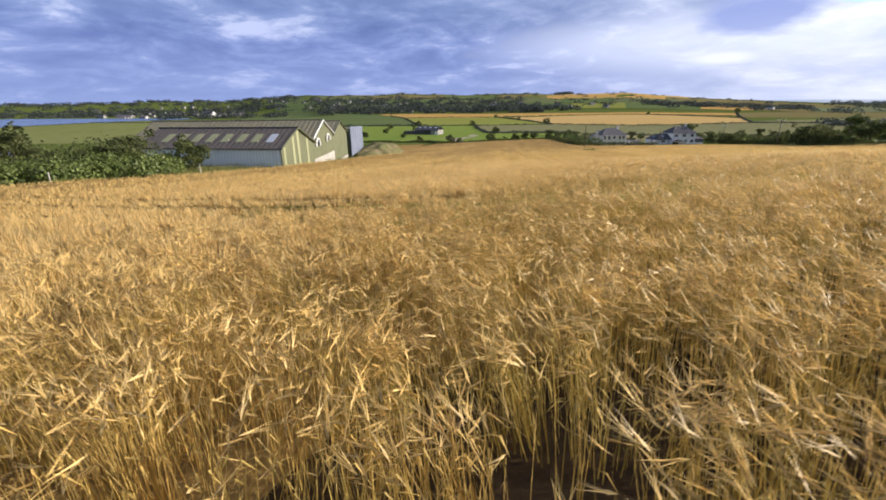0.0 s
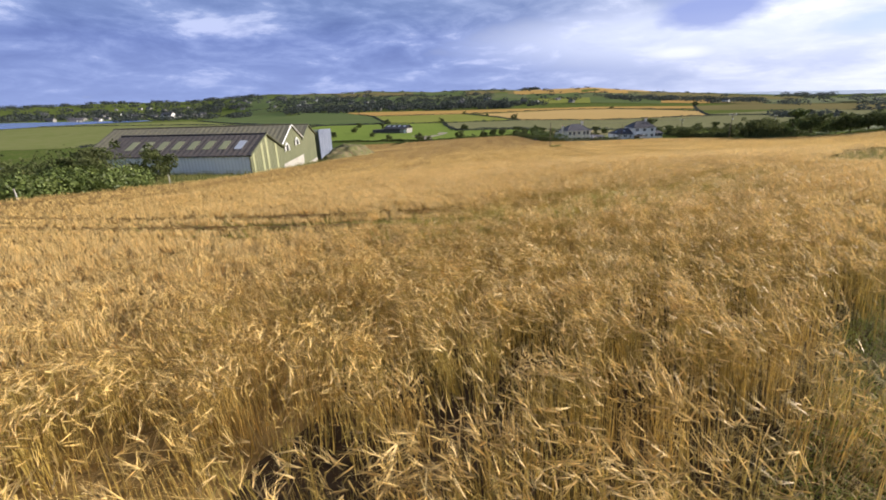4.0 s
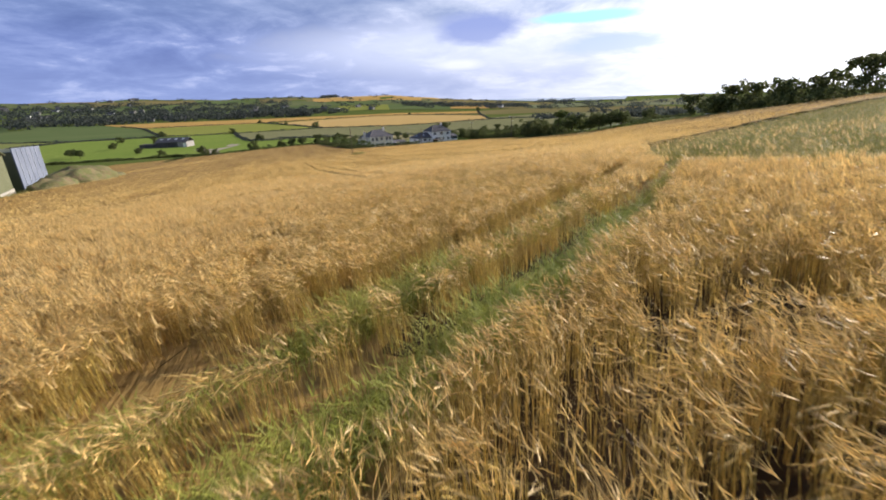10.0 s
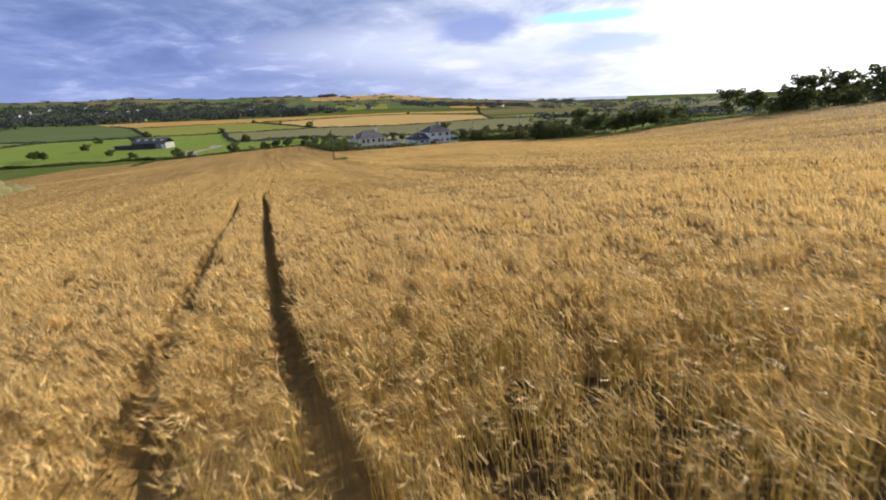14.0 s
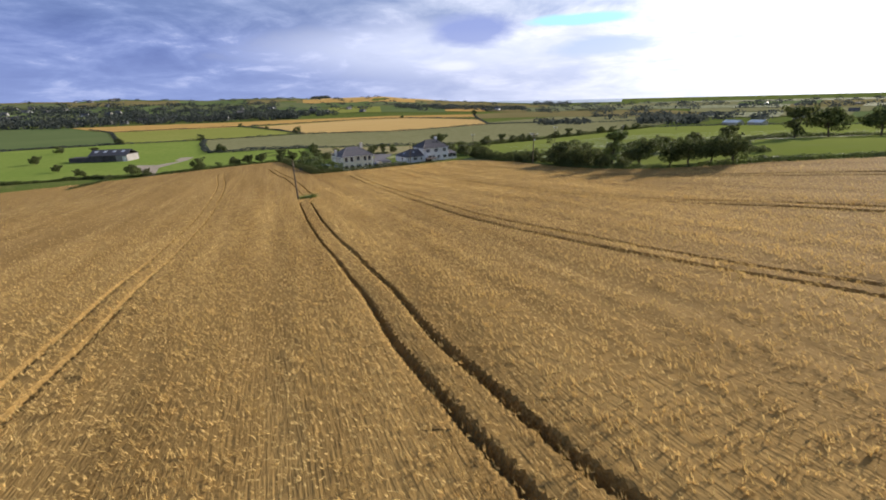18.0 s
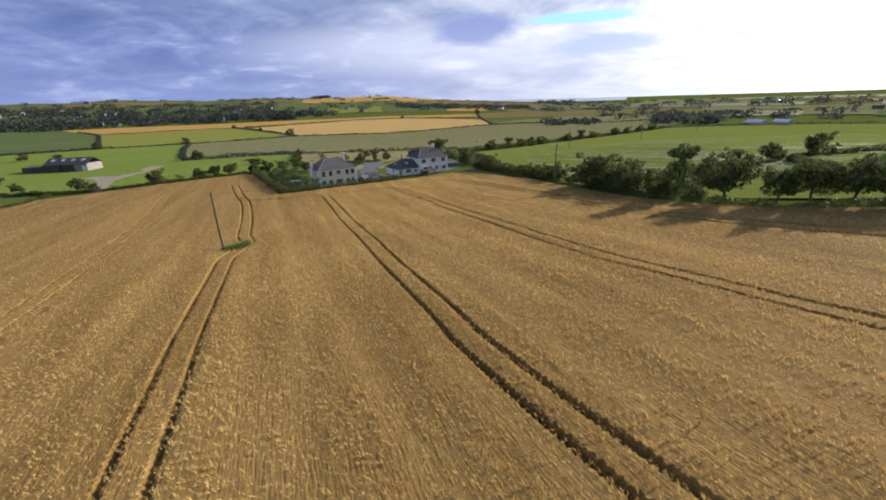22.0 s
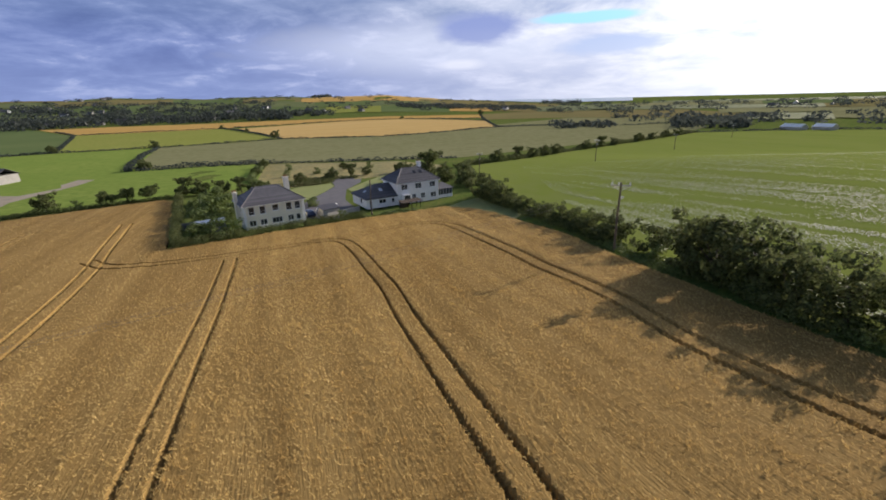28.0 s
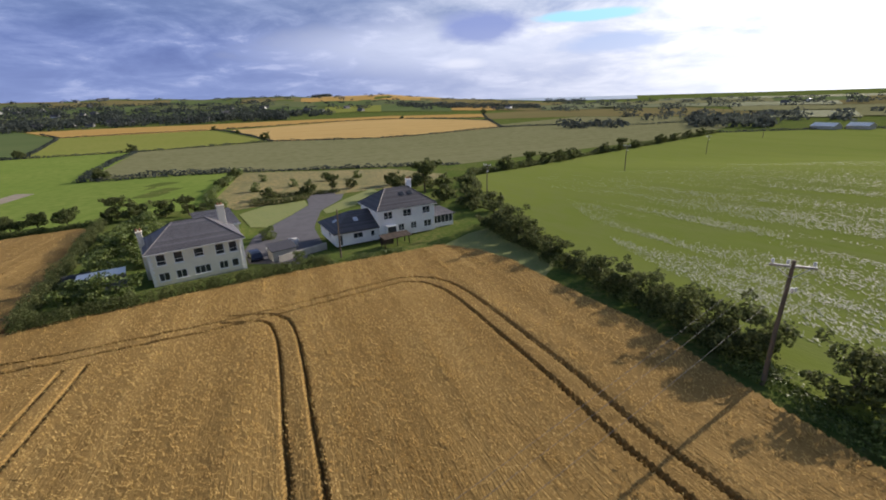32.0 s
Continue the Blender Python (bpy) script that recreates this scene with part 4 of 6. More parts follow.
def tree_mesh(seed, height, spread, trunk, n, leaf, material, lean=(0, 0), low=0.3):
    """Trunk and limbs as one mesh, and a crown of leaves on lumps at the limbs' ends. Returns the two meshes."""
    rr = random.Random(seed)
    bm = bmesh.new()
    top = Vector((lean[0] * 0.5, lean[1] * 0.5, height * 0.5))
    limb(bm, (0, 0, -0.3), top, trunk, trunk * 0.6)
    blobs = []
    m = rr.randint(7, 10)
    for i in range(m):
        t = 2 * math.pi * (i + rr.uniform(-0.3, 0.3)) / m
        rad = spread * rr.uniform(0.25, 0.72)
        z = height * rr.uniform(low + 0.12, 0.86)
        p = Vector((math.cos(t) * rad + lean[0] * z / height, math.sin(t) * rad + lean[1] * z / height, z))
        s = Vector((0, 0, 0)).lerp(top, rr.uniform(0.35, 1.0))
        limb(bm, s, p, trunk * 0.45, trunk * 0.08, 5)
        k = spread * rr.uniform(0.28, 0.46)
        blobs.append((*p, k, k, k * rr.uniform(0.6, 0.85)))
        for _ in range(2):
            q = p + Vector((rr.uniform(-1, 1), rr.uniform(-1, 1), rr.uniform(-0.2, 0.9))) * k * 1.05
            blobs.append((*q, k * 0.45, k * 0.45, k * 0.4))
    blobs.append((lean[0], lean[1], height * 0.86, spread * 0.4, spread * 0.4, height * 0.12))
    wood = bpy.data.meshes.new("trunk")
    bm.to_mesh(wood)
    bm.free()
    wood.materials.append(BARK)
    v = leaf_cloud(blobs, n, leaf, seed)
    return wood, mesh_from("crown", v, np.arange(len(v)), 4, material)


TREES = {
    "thorn": tree_mesh(1, 5.2, 3.0, 0.17, 4000, 0.165, LEAF, (-0.6, 0.4), 0.12),
    "wide": tree_mesh(2, 5.6, 3.8, 0.20, 4400, 0.18, LEAF2, (-1.0, 0.6), 0.26),
    "tall": tree_mesh(3, 8.2, 3.0, 0.22, 5000, 0.17, LEAF_LT, (1.0, 0.8), 0.12),
    "bush": tree_mesh(4, 3.4, 2.4, 0.10, 2300, 0.16, LEAF, (0, 0), -0.1),
    "sycamore": tree_mesh(5, 8.5, 4.0, 0.28, 5200, 0.21, LEAF, (0, 0), 0.1),
    "shrub": tree_mesh(6, 2.0, 1.5, 0.05, 1300, 0.12, LEAF_LT, (0, 0), -0.05),
}

FAR_TREES = {
    "thorn": tree_mesh(1, 5.2, 3.0, 0.17, 1500, 0.29, LEAF, (-0.6, 0.4), 0.12),
    "wide": tree_mesh(2, 5.6, 3.8, 0.20, 1800, 0.29, LEAF2, (-1.0, 0.6), 0.2),
    "bush": tree_mesh(4, 3.4, 2.4, 0.10, 1000, 0.25, LEAF, (0, 0), -0.1),
    "sycamore": tree_mesh(5, 8.5, 4.0, 0.28, 2000, 0.34, LEAF, (0, 0), 0.1),
}


def tree(kind, x, y, size=1.0, turn=0.0, label="", name="tree", category="tree", group="", sink=0.0, wide=1.0):
    e = empty(name, pose(x, y, float(land(x, y)) - sink, rz=turn) @ Matrix.Diagonal((size * wide, size * wide, size, 1)), label, category, group)
    for nm, me in zip(("trunk", "crown"), FAR_TREES.get(kind, TREES[kind]) if y > 80 or x > 52 or x < -82 else TREES[kind]):
        new(nm, me).parent = e
    return e


def hedge(name, pts, width, height, per_m, leaf, material, label, seed, kind="structure", rough=0.35, category="hedge", step=1.1):
    """A run of hedge: lumps of leaf along a line on the ground."""
    rr = random.Random(seed)
    line = smooth_line(pts, step)
    blobs = []
    for x, y in line:
        h = height * (1 + rough * (2 * float(value_noise(np.array(x), np.array(y), 3.5, seed)) - 1) + rr.uniform(-0.08, 0.08) * rough * 3)
        w = width * rr.uniform(0.42, 0.6)
        z = float(land(x, y))
        blobs.append((x + rr.uniform(-0.2, 0.2) * width, y + rr.uniform(-0.2, 0.2) * width, z + h * 0.5, max(w, step * 0.75), max(w, step * 0.75), h * 0.52))
    length = sum(math.dist(a, b) for a, b in zip(line, line[1:]))
    v = leaf_cloud(blobs, int(length * per_m), leaf, seed)
    return leaves(name, v, material, None, label, category, kind)


# hedge round the cream house's garden
hedge("garden_hedge", [(-51.3, 29.6), (-45.5, 34.8), (-38.2, 41), (-29.4, 47.3), (-25, 50)], 1.7, 2.0, 700, 0.085, LEAF, "dark clipped garden hedge against the barley", 11, rough=0.12, step=0.8)
hedge("garden_hedge", [(-51.3, 29.6), (-62, 45.5), (-72, 60.5), (-80.5, 73.5)], 1.9, 2.5, 520, 0.10, LEAF, "dark hedge along the garden's west side", 12, rough=0.15, step=0.8)
hedge("garden_hedge", [(-25, 50), (-19.5, 53.2), (-15, 55.5)], 1.3, 1.0, 420, 0.085, LEAF_LT, "low ragged hedge and weeds before the white house", 13, rough=0.4, step=0.8)
# east hedge between barley and meadow
EAST = [(-0.5, 70), (3.4, 58), (6.8, 48.5), (9.6, 40.5), (12, 33.5), (14.4, 26.5), (15.6, 20.5)]
hedge("field_hedge", [(x - 0.6, y) for x, y in EAST], 3.2, 1.15, 420, 0.12, LEAF2, "overgrown field hedge of thorn and elder", 14, rough=0.5)
hedge("field_hedge", [(15.2, 20.5), (16.2, 15), (17.6, 10), (18.6, 8)], 3.4, 0.9, 420, 0.10, LEAF_LT, "low brambles and rank weeds in the hedge gap", 18, rough=0.6)
hedge("field_hedge", [(19.6, 9.5), (20.4, 5), (21.4, -2), (22.8, -6.4)], 3.6, 2.0, 520, 0.125, LEAF2, "tall dark overgrown thorn hedge", 15, rough=0.4)
hedge("field_hedge", [(22.8, -6.4), (24.2, -10.5), (26.4, -16), (29.5, -22.5), (33, -26.5), (42, -33.5), (55, -49)], 2.2, 1.0, 380, 0.11, LEAF_LT, "low bank of grass and brambles under the hedge trees", 16, rough=0.5)
GROUP_E = "trees along the east field hedge"
for kind_, x_, y_, s_, t_, lab_ in (
    ("bush", 0.2, 66.5, 1.45, 80, "dense dark bush in the field hedge"),
    ("bush", 1.8, 61.8, 1.4, 290, "dense dark bush in the field hedge"),
    ("bush", 3.6, 56.8, 1.25, 170, "dense dark bush in the field hedge"),
    ("thorn", 5.2, 52, 0.66, 30, "dense dark bush in the field hedge"),
    ("thorn", 6.8, 47.4, 0.66, 100, "dense dark bush in the field hedge"),
    ("bush", 8.4, 43, 0.72, 310, "dense dark bush in the field hedge"),
    ("bush", 10, 38.6, 0.89, 250, "dense dark bush in the field hedge"),
    ("bush", 11.3, 34.8, 0.89, 10, "dense dark bush in the field hedge"),
    ("thorn", 12.5, 31.2, 0.66, 200, "dense dark bush in the field hedge"),
    ("thorn", 13.8, 27.6, 0.66, 150, "dense dark bush in the field hedge"),
    ("bush", 14.6, 24.2, 1.0, 60, "dense dark bush in the field hedge"),
    ("bush", 15.7, 21.2, 1.10, 20, "dense dark bush in the field hedge"),
    ("bush", 18.4, 15.6, 1.02, 75, "small round thorn standing in the hedge gap"),
    ("shrub", 17.4, 12.4, 0.84, 35, "yellow-green elder sprouting among the brambles"),
    ("bush", 20.6, 6.6, 1.75, 110, "broad dark elder in the tall hedge"),
    ("bush", 20.6, 9.6, 1.55, 210, "broad dark elder in the tall hedge"),
    ("thorn", 21.9, 3.2, 1.26, 260, "dark wind-shaped hawthorn in the hedge"),
    ("bush", 22.4, -0.8, 1.3, 140, "broad dark elder in the tall hedge"),
    ("thorn", 23.9, -4.8, 1.13, 30, "dark wind-shaped hawthorn in the hedge"),
    ("bush", 24.9, -11.4, 0.85, 330, "broad dark elder in the tall hedge"),
    ("tall", 26.6, -11.8, 1.0, 5, "tall loose-crowned tree leaning over the hedge"), ("wide", 29.4, -19.2, 1.05, 80, "spreading dark thorn tree beside the barley"), ("bush", 26.9, -16.6, 0.7, 10, "scrubby green bush in the hedge"),
    ("wide", 33.0, -23.6, 0.74, 200, "spreading thorn tree with a bare leaning trunk"), ("wide", 35.2, -26.2, 0.9, 300, "spreading hedge thorn with a visible trunk"), ("wide", 37.4, -28.6, 0.92, 140, "spreading wind-bent thorn tree beside the field"),
    ("wide", 39.6, -31.8, 0.8, 20, "spreading wind-bent thorn tree beside the field"), ("sycamore", 57.5, -49.0, 0.74, 90, "large dark hedge tree on the rise"), ("wide", 62, -60, 0.98, 240, "large dark hedge tree on the rise"), ("bush", 55, -48, 1.35, 20, "dense dark hedge bush on the rise"),
    ("bush", 60, -54, 1.7, 120, "dense dark hedge bush on the rise"), ("sycamore", 66, -72, 0.86, 10, "large dark hedge tree on the rise"), ("bush", 65, -66, 1.69, 220, "dense dark hedge bush on the rise"), ("wide", 69, -86, 1.02, 70, "large dark hedge tree on the rise"), ("bush", 68, -79, 1.77, 320, "dense dark hedge bush on the rise"),
    ("sycamore", 72, -100, 0.9, 190, "large dark hedge tree on the rise"), ("bush", 71, -93, 1.86, 40, "dense dark hedge bush on the rise"), ("bush", 26.2, -7.6, 0.95, 75, "dense dark hedge bush below the tall tree"), ("bush", 30.2, -9.0, 0.8, 175, "dense dark hedge bush below the tall tree")):
    tree(kind_, x_, y_, s_, t_, lab_, group=GROUP_E)
hedge("field_hedge", [(54, -46), (58.5, -58), (62.5, -75), (66, -92), (69, -108)], 3.2, 3.4, 150, 0.22, LEAF, "tall unbroken hedge on the rise", 23, rough=0.35)
# second line of trees across the meadow
for i_, (kind_, x_, y_, s_) in enumerate((("bush", 36, -2, 1.2), ("thorn", 40.5, 1.5, 0.8), ("bush", 45, 5, 1.1), ("bush", 54, 10, 1.0), ("bush", 63, 11, 1.2), ("sycamore", 74, 4, 0.9), ("wide", 81, 3, 1.2), ("wide", 90, 0, 1.25), ("sycamore", 99, -6, 0.9))):
    tree(kind_, x_, y_, s_, i_ * 57, "dark tree in the cross hedge of the meadow", group="trees across the meadow")
hedge("meadow_hedge", [(50, -22), (55, 6), (66, 8), (84, 8), (104, 0), (130, -14)], 2.0, 1.2, 160, 0.16, LEAF2, "low cross hedge in the meadow", 17)
# hedge on the far side of the meadow, down to the valley
hedge("valley_hedge", [(-4, 84), (-3.5, 112), (-4, 143), (14, 160), (45, 197), (88, 240), (130, 283), (172, 326)], 3.0, 2.3, 85, 0.29, LEAF, "thick dark hedge between meadow and valley", 18, rough=0.45)
for i_, (x_, y_, k_, s_) in enumerate(((8, 156, "bush", 1.5), (18, 166, "sycamore", 0.7), (26, 174, "bush", 1.4), (33, 182, "bush", 1.5), (40, 190, "thorn", 1.0), (60, 212, "bush", 1.4), (71, 222, "sycamore", 0.75), (82, 233, "bush", 1.3), (104, 256, "thorn", 1.1), (118, 270, "bush", 1.4), (134, 288, "bush", 1.5), (150, 303, "thorn", 1.1))):
    tree(kind_ := k_, x_, y_, s_, i_ * 71, "dark bushy tree in the valley hedge", group="trees in the valley hedge")
# trees about the houses
tree("sycamore", -17.5, 112, 1.08, 40, "tall rounded dark tree behind the white house", group="trees round the houses")
for i_, (k_, x_, y_, s_) in enumerate((("bush", -11, 96, 1.3), ("bush", -5, 88, 1.35), ("bush", 0, 82, 1.2), ("sycamore", -6, 104, 0.62), ("bush", -26, 118, 1.3), ("bush", -21, 120, 1.4), ("bush", -52, 114, 1.1), ("sycamore", -47, 121, 0.55), ("bush", -42, 124, 0.9),
                                    ("bush", -60, 106, 1.0), ("bush", -30, 128, 1.2), ("bush", -13, 118, 1.2))):
    tree(k_, x_, y_, s_, i_ * 67, "dark rounded garden shrub", name="garden_tree", group="trees round the houses")
hedge("garden_hedge", [(-62, 108), (-56, 111), (-49, 114), (-44, 117)], 2.0, 1.4, 260, 0.14, LEAF, "dark hedge behind the lawn", 19)
for i_, (k_, x_, y_, s_, lab_) in enumerate((("sycamore", -85, 83, 0.62, "dark round-headed tree at the garden's corner"), ("bush", -80, 82, 1.2, "dark shrub at the garden's corner"), ("bush", -75, 85, 1.1, "dark shrub at the garden's corner"), ("sycamore", -70, 86, 0.55, "dark round-headed tree behind the garden"),
                                    ("bush", -65, 84, 1.0, "dark shrub behind the garden"), ("bush", -60, 82, 1.0, "dark shrub behind the garden"))):
    tree(k_, x_, y_, s_, i_ * 83, lab_, name="garden_tree", group="trees round the houses")
for i_, (k_, x_, y_, s_) in enumerate((("shrub", -41.6, 66.0, 1.05), ("shrub", -42.8, 68.6, 0.9), ("shrub", -35.6, 58.6, 0.8), ("shrub", -33.4, 55.2, 0.7), ("shrub", -30.6, 53.4, 0.75), ("shrub", -28.4, 52.6, 0.6))):
    tree(k_, x_, y_, s_, i_ * 61, "bright green shrub beside the drive", name="garden_shrub", category="shrub", group="shrubs by the drive")
hedge("garden_hedge", [(-60.4, 97.5), (-53.6, 100.6), (-49.6, 106.6)], 2.2, 1.9, 300, 0.14, LEAF, "dark clipped hedge between lawn and rough ground", 25, rough=0.15)
GS = "shrubs in the cream house's garden"
rs_ = random.Random(31)
for i_ in range(26):
    t_, w_ = rs_.uniform(0.06, 0.93), rs_.uniform(2.0, 9.5)
    x_, y_ = -51.3 - 28 * t_ + w_ * 0.82, 30.5 + 42.5 * t_ + w_ * 0.55
    if (x_ + 49) ** 2 + (y_ - 47) ** 2 < 30:
        continue
    tree("shrub", x_, y_, rs_.uniform(0.9, 1.9), rs_.uniform(0, 360), "mixed green garden shrub", name="garden_shrub", category="shrub", group=GS, wide=1.15)
# hedge at the foot of the barley, with bushes
hedge("field_hedge", [(-150, 58), (-137, 57.5), (-121, 61), (-106, 66), (-95, 71), (-83, 78)], 1.8, 1.3, 260, 0.13, LEAF2, "low earth bank and hedge at the foot of the barley", 20, rough=0.4)
hedge("field_hedge", [(-136, 30), (-137, 44), (-150, 58), (-190, 40), (-260, 20)], 1.8, 1.2, 120, 0.2, LEAF2, "low hedge beyond the barley's corner", 21, rough=0.4)
for i_, (k_, x_, y_, s_) in enumerate((("bush", -114.5, 69, 1.35), ("thorn", -101, 73.5, 0.75), ("wide", -96, 75, 0.72), ("wide", -91, 76.5, 0.75), ("shrub", -106, 69.5, 1.1), ("bush", -139, 64, 1.3), ("bush", -131, 61, 0.8), ("bush", -84, 80, 0.9), ("thorn", -160, 62, 0.7), ("wide", -205, 62, 0.8), ("wide", -214, 66, 0.8), ("thorn", -185, 78, 0.7))):
    tree(k_, x_, y_, s_, i_ * 49, "wind-shaped bush on the bank below the barley", name="bush", category="bush", group="bushes below the barley")
hedge("field_hedge", [(-100, 165), (-90, 138), (-77, 106), (-67, 95)], 2.6, 1.9, 120, 0.22, LEAF_LT, "ragged scrubby hedge beside the rough ground", 24, rough=0.5)
for i_, (k_, x_, y_, s_) in enumerate((("bush", -84, 124, 1.0), ("bush", -93, 148, 1.1), ("shrub", -70, 118, 1.3), ("shrub", -62, 128, 1.2), ("bush", -55, 140, 0.9), ("shrub", -78, 140, 1.2), ("shrub", -46, 146, 1.3))):
    tree(k_, x_, y_, s_, i_ * 53, "scrub bush on the rough dry ground", name="bush", category="bush", group="scrub on the rough ground")
# valley hedgerows
VH = "distant dark hedgerow between valley fields"
for i_, pts_ in enumerate(([(-101, 168), (-128, 160), (-154, 152), (-163, 158), (-200, 215), (-243, 290)], [(-163, 158), (-130, 172), (-101, 169), (-60, 174), (-12, 180)],
                         [(-240, 294), (-298, 257), (-345, 202), (-300, 92)], [(-298, 257), (-390, 365), (-486, 475), (-560, 530)], [(-240, 295), (-206, 325), (-175, 357)], [(-175, 357), (-250, 455), (-346, 558), (-420, 525), (-486, 475)],
                         [(-175, 357), (-71, 367), (26, 458), (100, 470)], [(-346, 559), (-337, 577), (-205, 701), (-110, 726), (19, 700)], [(26, 458), (18, 640), (15, 836)], [(-112, 722), (-40, 690), (22, 600)],
                         [(-300, 258), (-350, 213), (-520, 234), (-760, 330)], [(-300, 20), (-352, 9), (-410, 90), (-470, 215), (-522, 232)], [(-330, -30), (-352, 9)], [(-470, 215), (-640, 180), (-800, 120)], [(26, 458), (90, 470), (150, 440), (212, 450), (262, 400)], [(172, 326), (262, 332), (330, 302), (420, 242)])):
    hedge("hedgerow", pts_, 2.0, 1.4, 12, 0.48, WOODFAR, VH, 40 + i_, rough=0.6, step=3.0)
for i_, (k_, x_, y_, s_) in enumerate((("bush", -187, 372, 2.0), ("thorn", -152, 155, 1.0), ("bush", -246, 290, 1.6), ("bush", 16, 836, 2.6), ("bush", -300, 259, 1.6), ("bush", -346, 560, 1.5), ("bush", -120, 722, 1.5), ("bush", -265, 470, 1.3), ("bush", -270, 170, 1.4), ("thorn", -225, 108, 0.9), ("sycamore", -228, 150, 0.6))):
    tree(k_, x_, y_, s_, i_ * 61, "lone dark bush on a valley hedgerow", name="bush", category="bush", group="bushes in the valley")


def far_woods():
    r = np.random.default_rng(9)
    blobs = []

    def belt(a0, a1, r0, r1, n, s, h):
        for _ in range(n):
            a, d = radians(r.uniform(a0, a1)), r.uniform(r0, r1)
            x, y = d * math.sin(a), d * math.cos(a) - 60
            k = s * r.uniform(0.6, 1.5)
            hh = h * r.uniform(0.6, 1.3)
            blobs.append((x, y, float(land(x, y)) + hh * 0.4, k, k, hh * 0.6))
    belt(-52, -22, 880, 1010, 150, 13, 12)
    belt(-30, -16, 960, 1060, 50, 12, 10)
    belt(-55, 8, 1050, 1250, 60, 12, 8)
    belt(-9, 8, 1150, 1300, 90, 14, 9)
    belt(-82, -55, 1300, 1500, 160, 13, 10)
    belt(-70, -56, 950, 1150, 50, 12, 9)
    belt(-58, 10, 1250, 2050, 130, 10, 6)
    belt(-86, -52, 1500, 2150, 260, 15, 8)
    belt(-52, -24, 1010, 1500, 200, 14, 9)
    belt(-19.6, -17.4, 1960, 2060, 36, 12, 11)
    belt(16, 40, 560, 800, 60, 8, 6)
    belt(22, 29, 480, 620, 60, 7, 8)
    belt(9, 16, 480, 560, 40, 6, 5)
    belt(8, 45, 900, 2300, 110, 14, 9)
    belt(9, 13, 2300, 2500, 30, 14, 16)
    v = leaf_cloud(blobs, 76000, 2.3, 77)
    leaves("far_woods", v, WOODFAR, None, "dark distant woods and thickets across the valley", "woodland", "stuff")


far_woods()
# tall hedge closing the field on the east, beyond the verge
hedge("boundary_hedge", [(1.4, -171), (2.8, -166.4), (4.3, -163), (6.3, -159.6), (11.2, -153.4), (17.7, -145.9), (28, -136.6), (44, -125), (62, -112), (72, -104)], 2.4, 2.9, 250, 0.14, LEAF, "tall dark boundary hedge beyond the verge", 62, rough=0.3)
# scrub beside the farm sheds
hedge("scrub_hedge", [(-36, -176), (-42, -165), (-44.5, -156), (-43.5, -149), (-44.8, -142.5)], 4.2, 2.3, 750, 0.13, LEAF_LT, "bushy green scrub along the field's west side", 60, rough=0.4)
hedge("scrub_hedge", [(-50, -172), (-53, -160), (-51.5, -150), (-50.5, -142)], 5.0, 3.2, 480, 0.14, LEAF, "taller dark scrub behind the field edge", 61, rough=0.45)
for i_, (k_, x_, y_, s_) in enumerate((("thorn", -48, -168, 1.35), ("thorn", -52, -163, 1.45), ("wide", -51, -158.0, 1.25), ("bush", -46.5, -161, 1.3), ("bush", -47.5, -152.5, 1.2), ("bush", -47, -145, 1.1), ("bush", -49, -138.5, 1.0))):
    tree(k_, x_, y_, s_, i_ * 77, "dense green scrub tree beside the barley", group="scrub by the sheds")

# ---- buildings ----
def frame2(x, y, z, ux, uy):
    """A frame whose x axis runs along (ux, uy), z up."""
    return Matrix.Translation((x, y, z)) @ Matrix.Rotation(math.atan2(uy, ux), 4, "Z")


def wall_panel(bm, x0, x1, z0, z1, y, t, holes):
    """A wall in the plane y, facing -y, t thick, with real openings (x0, x1, z0, z1)."""
    xs = sorted({x0, x1, *[h[0] for h in holes], *[h[1] for h in holes]})
    zs = sorted({z0, z1, *[h[2] for h in holes], *[h[3] for h in holes]})
    for a, b in zip(xs, xs[1:]):
        for c, d in zip(zs, zs[1:]):
            mx, mz = (a + b) / 2, (c + d) / 2
            if any(h[0] < mx < h[1] and h[2] < mz < h[3] for h in holes):
                continue
            for yy, flip in ((y, False), (y + t, True)):
                v = [bm.verts.new(p) for p in ((a, yy, c), (b, yy, c), (b, yy, d), (a, yy, d))]
                bm.faces.new(v[::-1] if flip else v)
    for h in list(holes) + [(x0, x1, z0, z1)]:
        c = [(h[0], h[2]), (h[1], h[2]), (h[1], h[3]), (h[0], h[3])]
        for (ax, az), (bx, bz) in zip(c, c[1:] + c[:1]):
            bm.faces.new([bm.verts.new(p) for p in ((ax, y, az), (bx, y, bz), (bx, y + t, bz), (ax, y + t, az))])


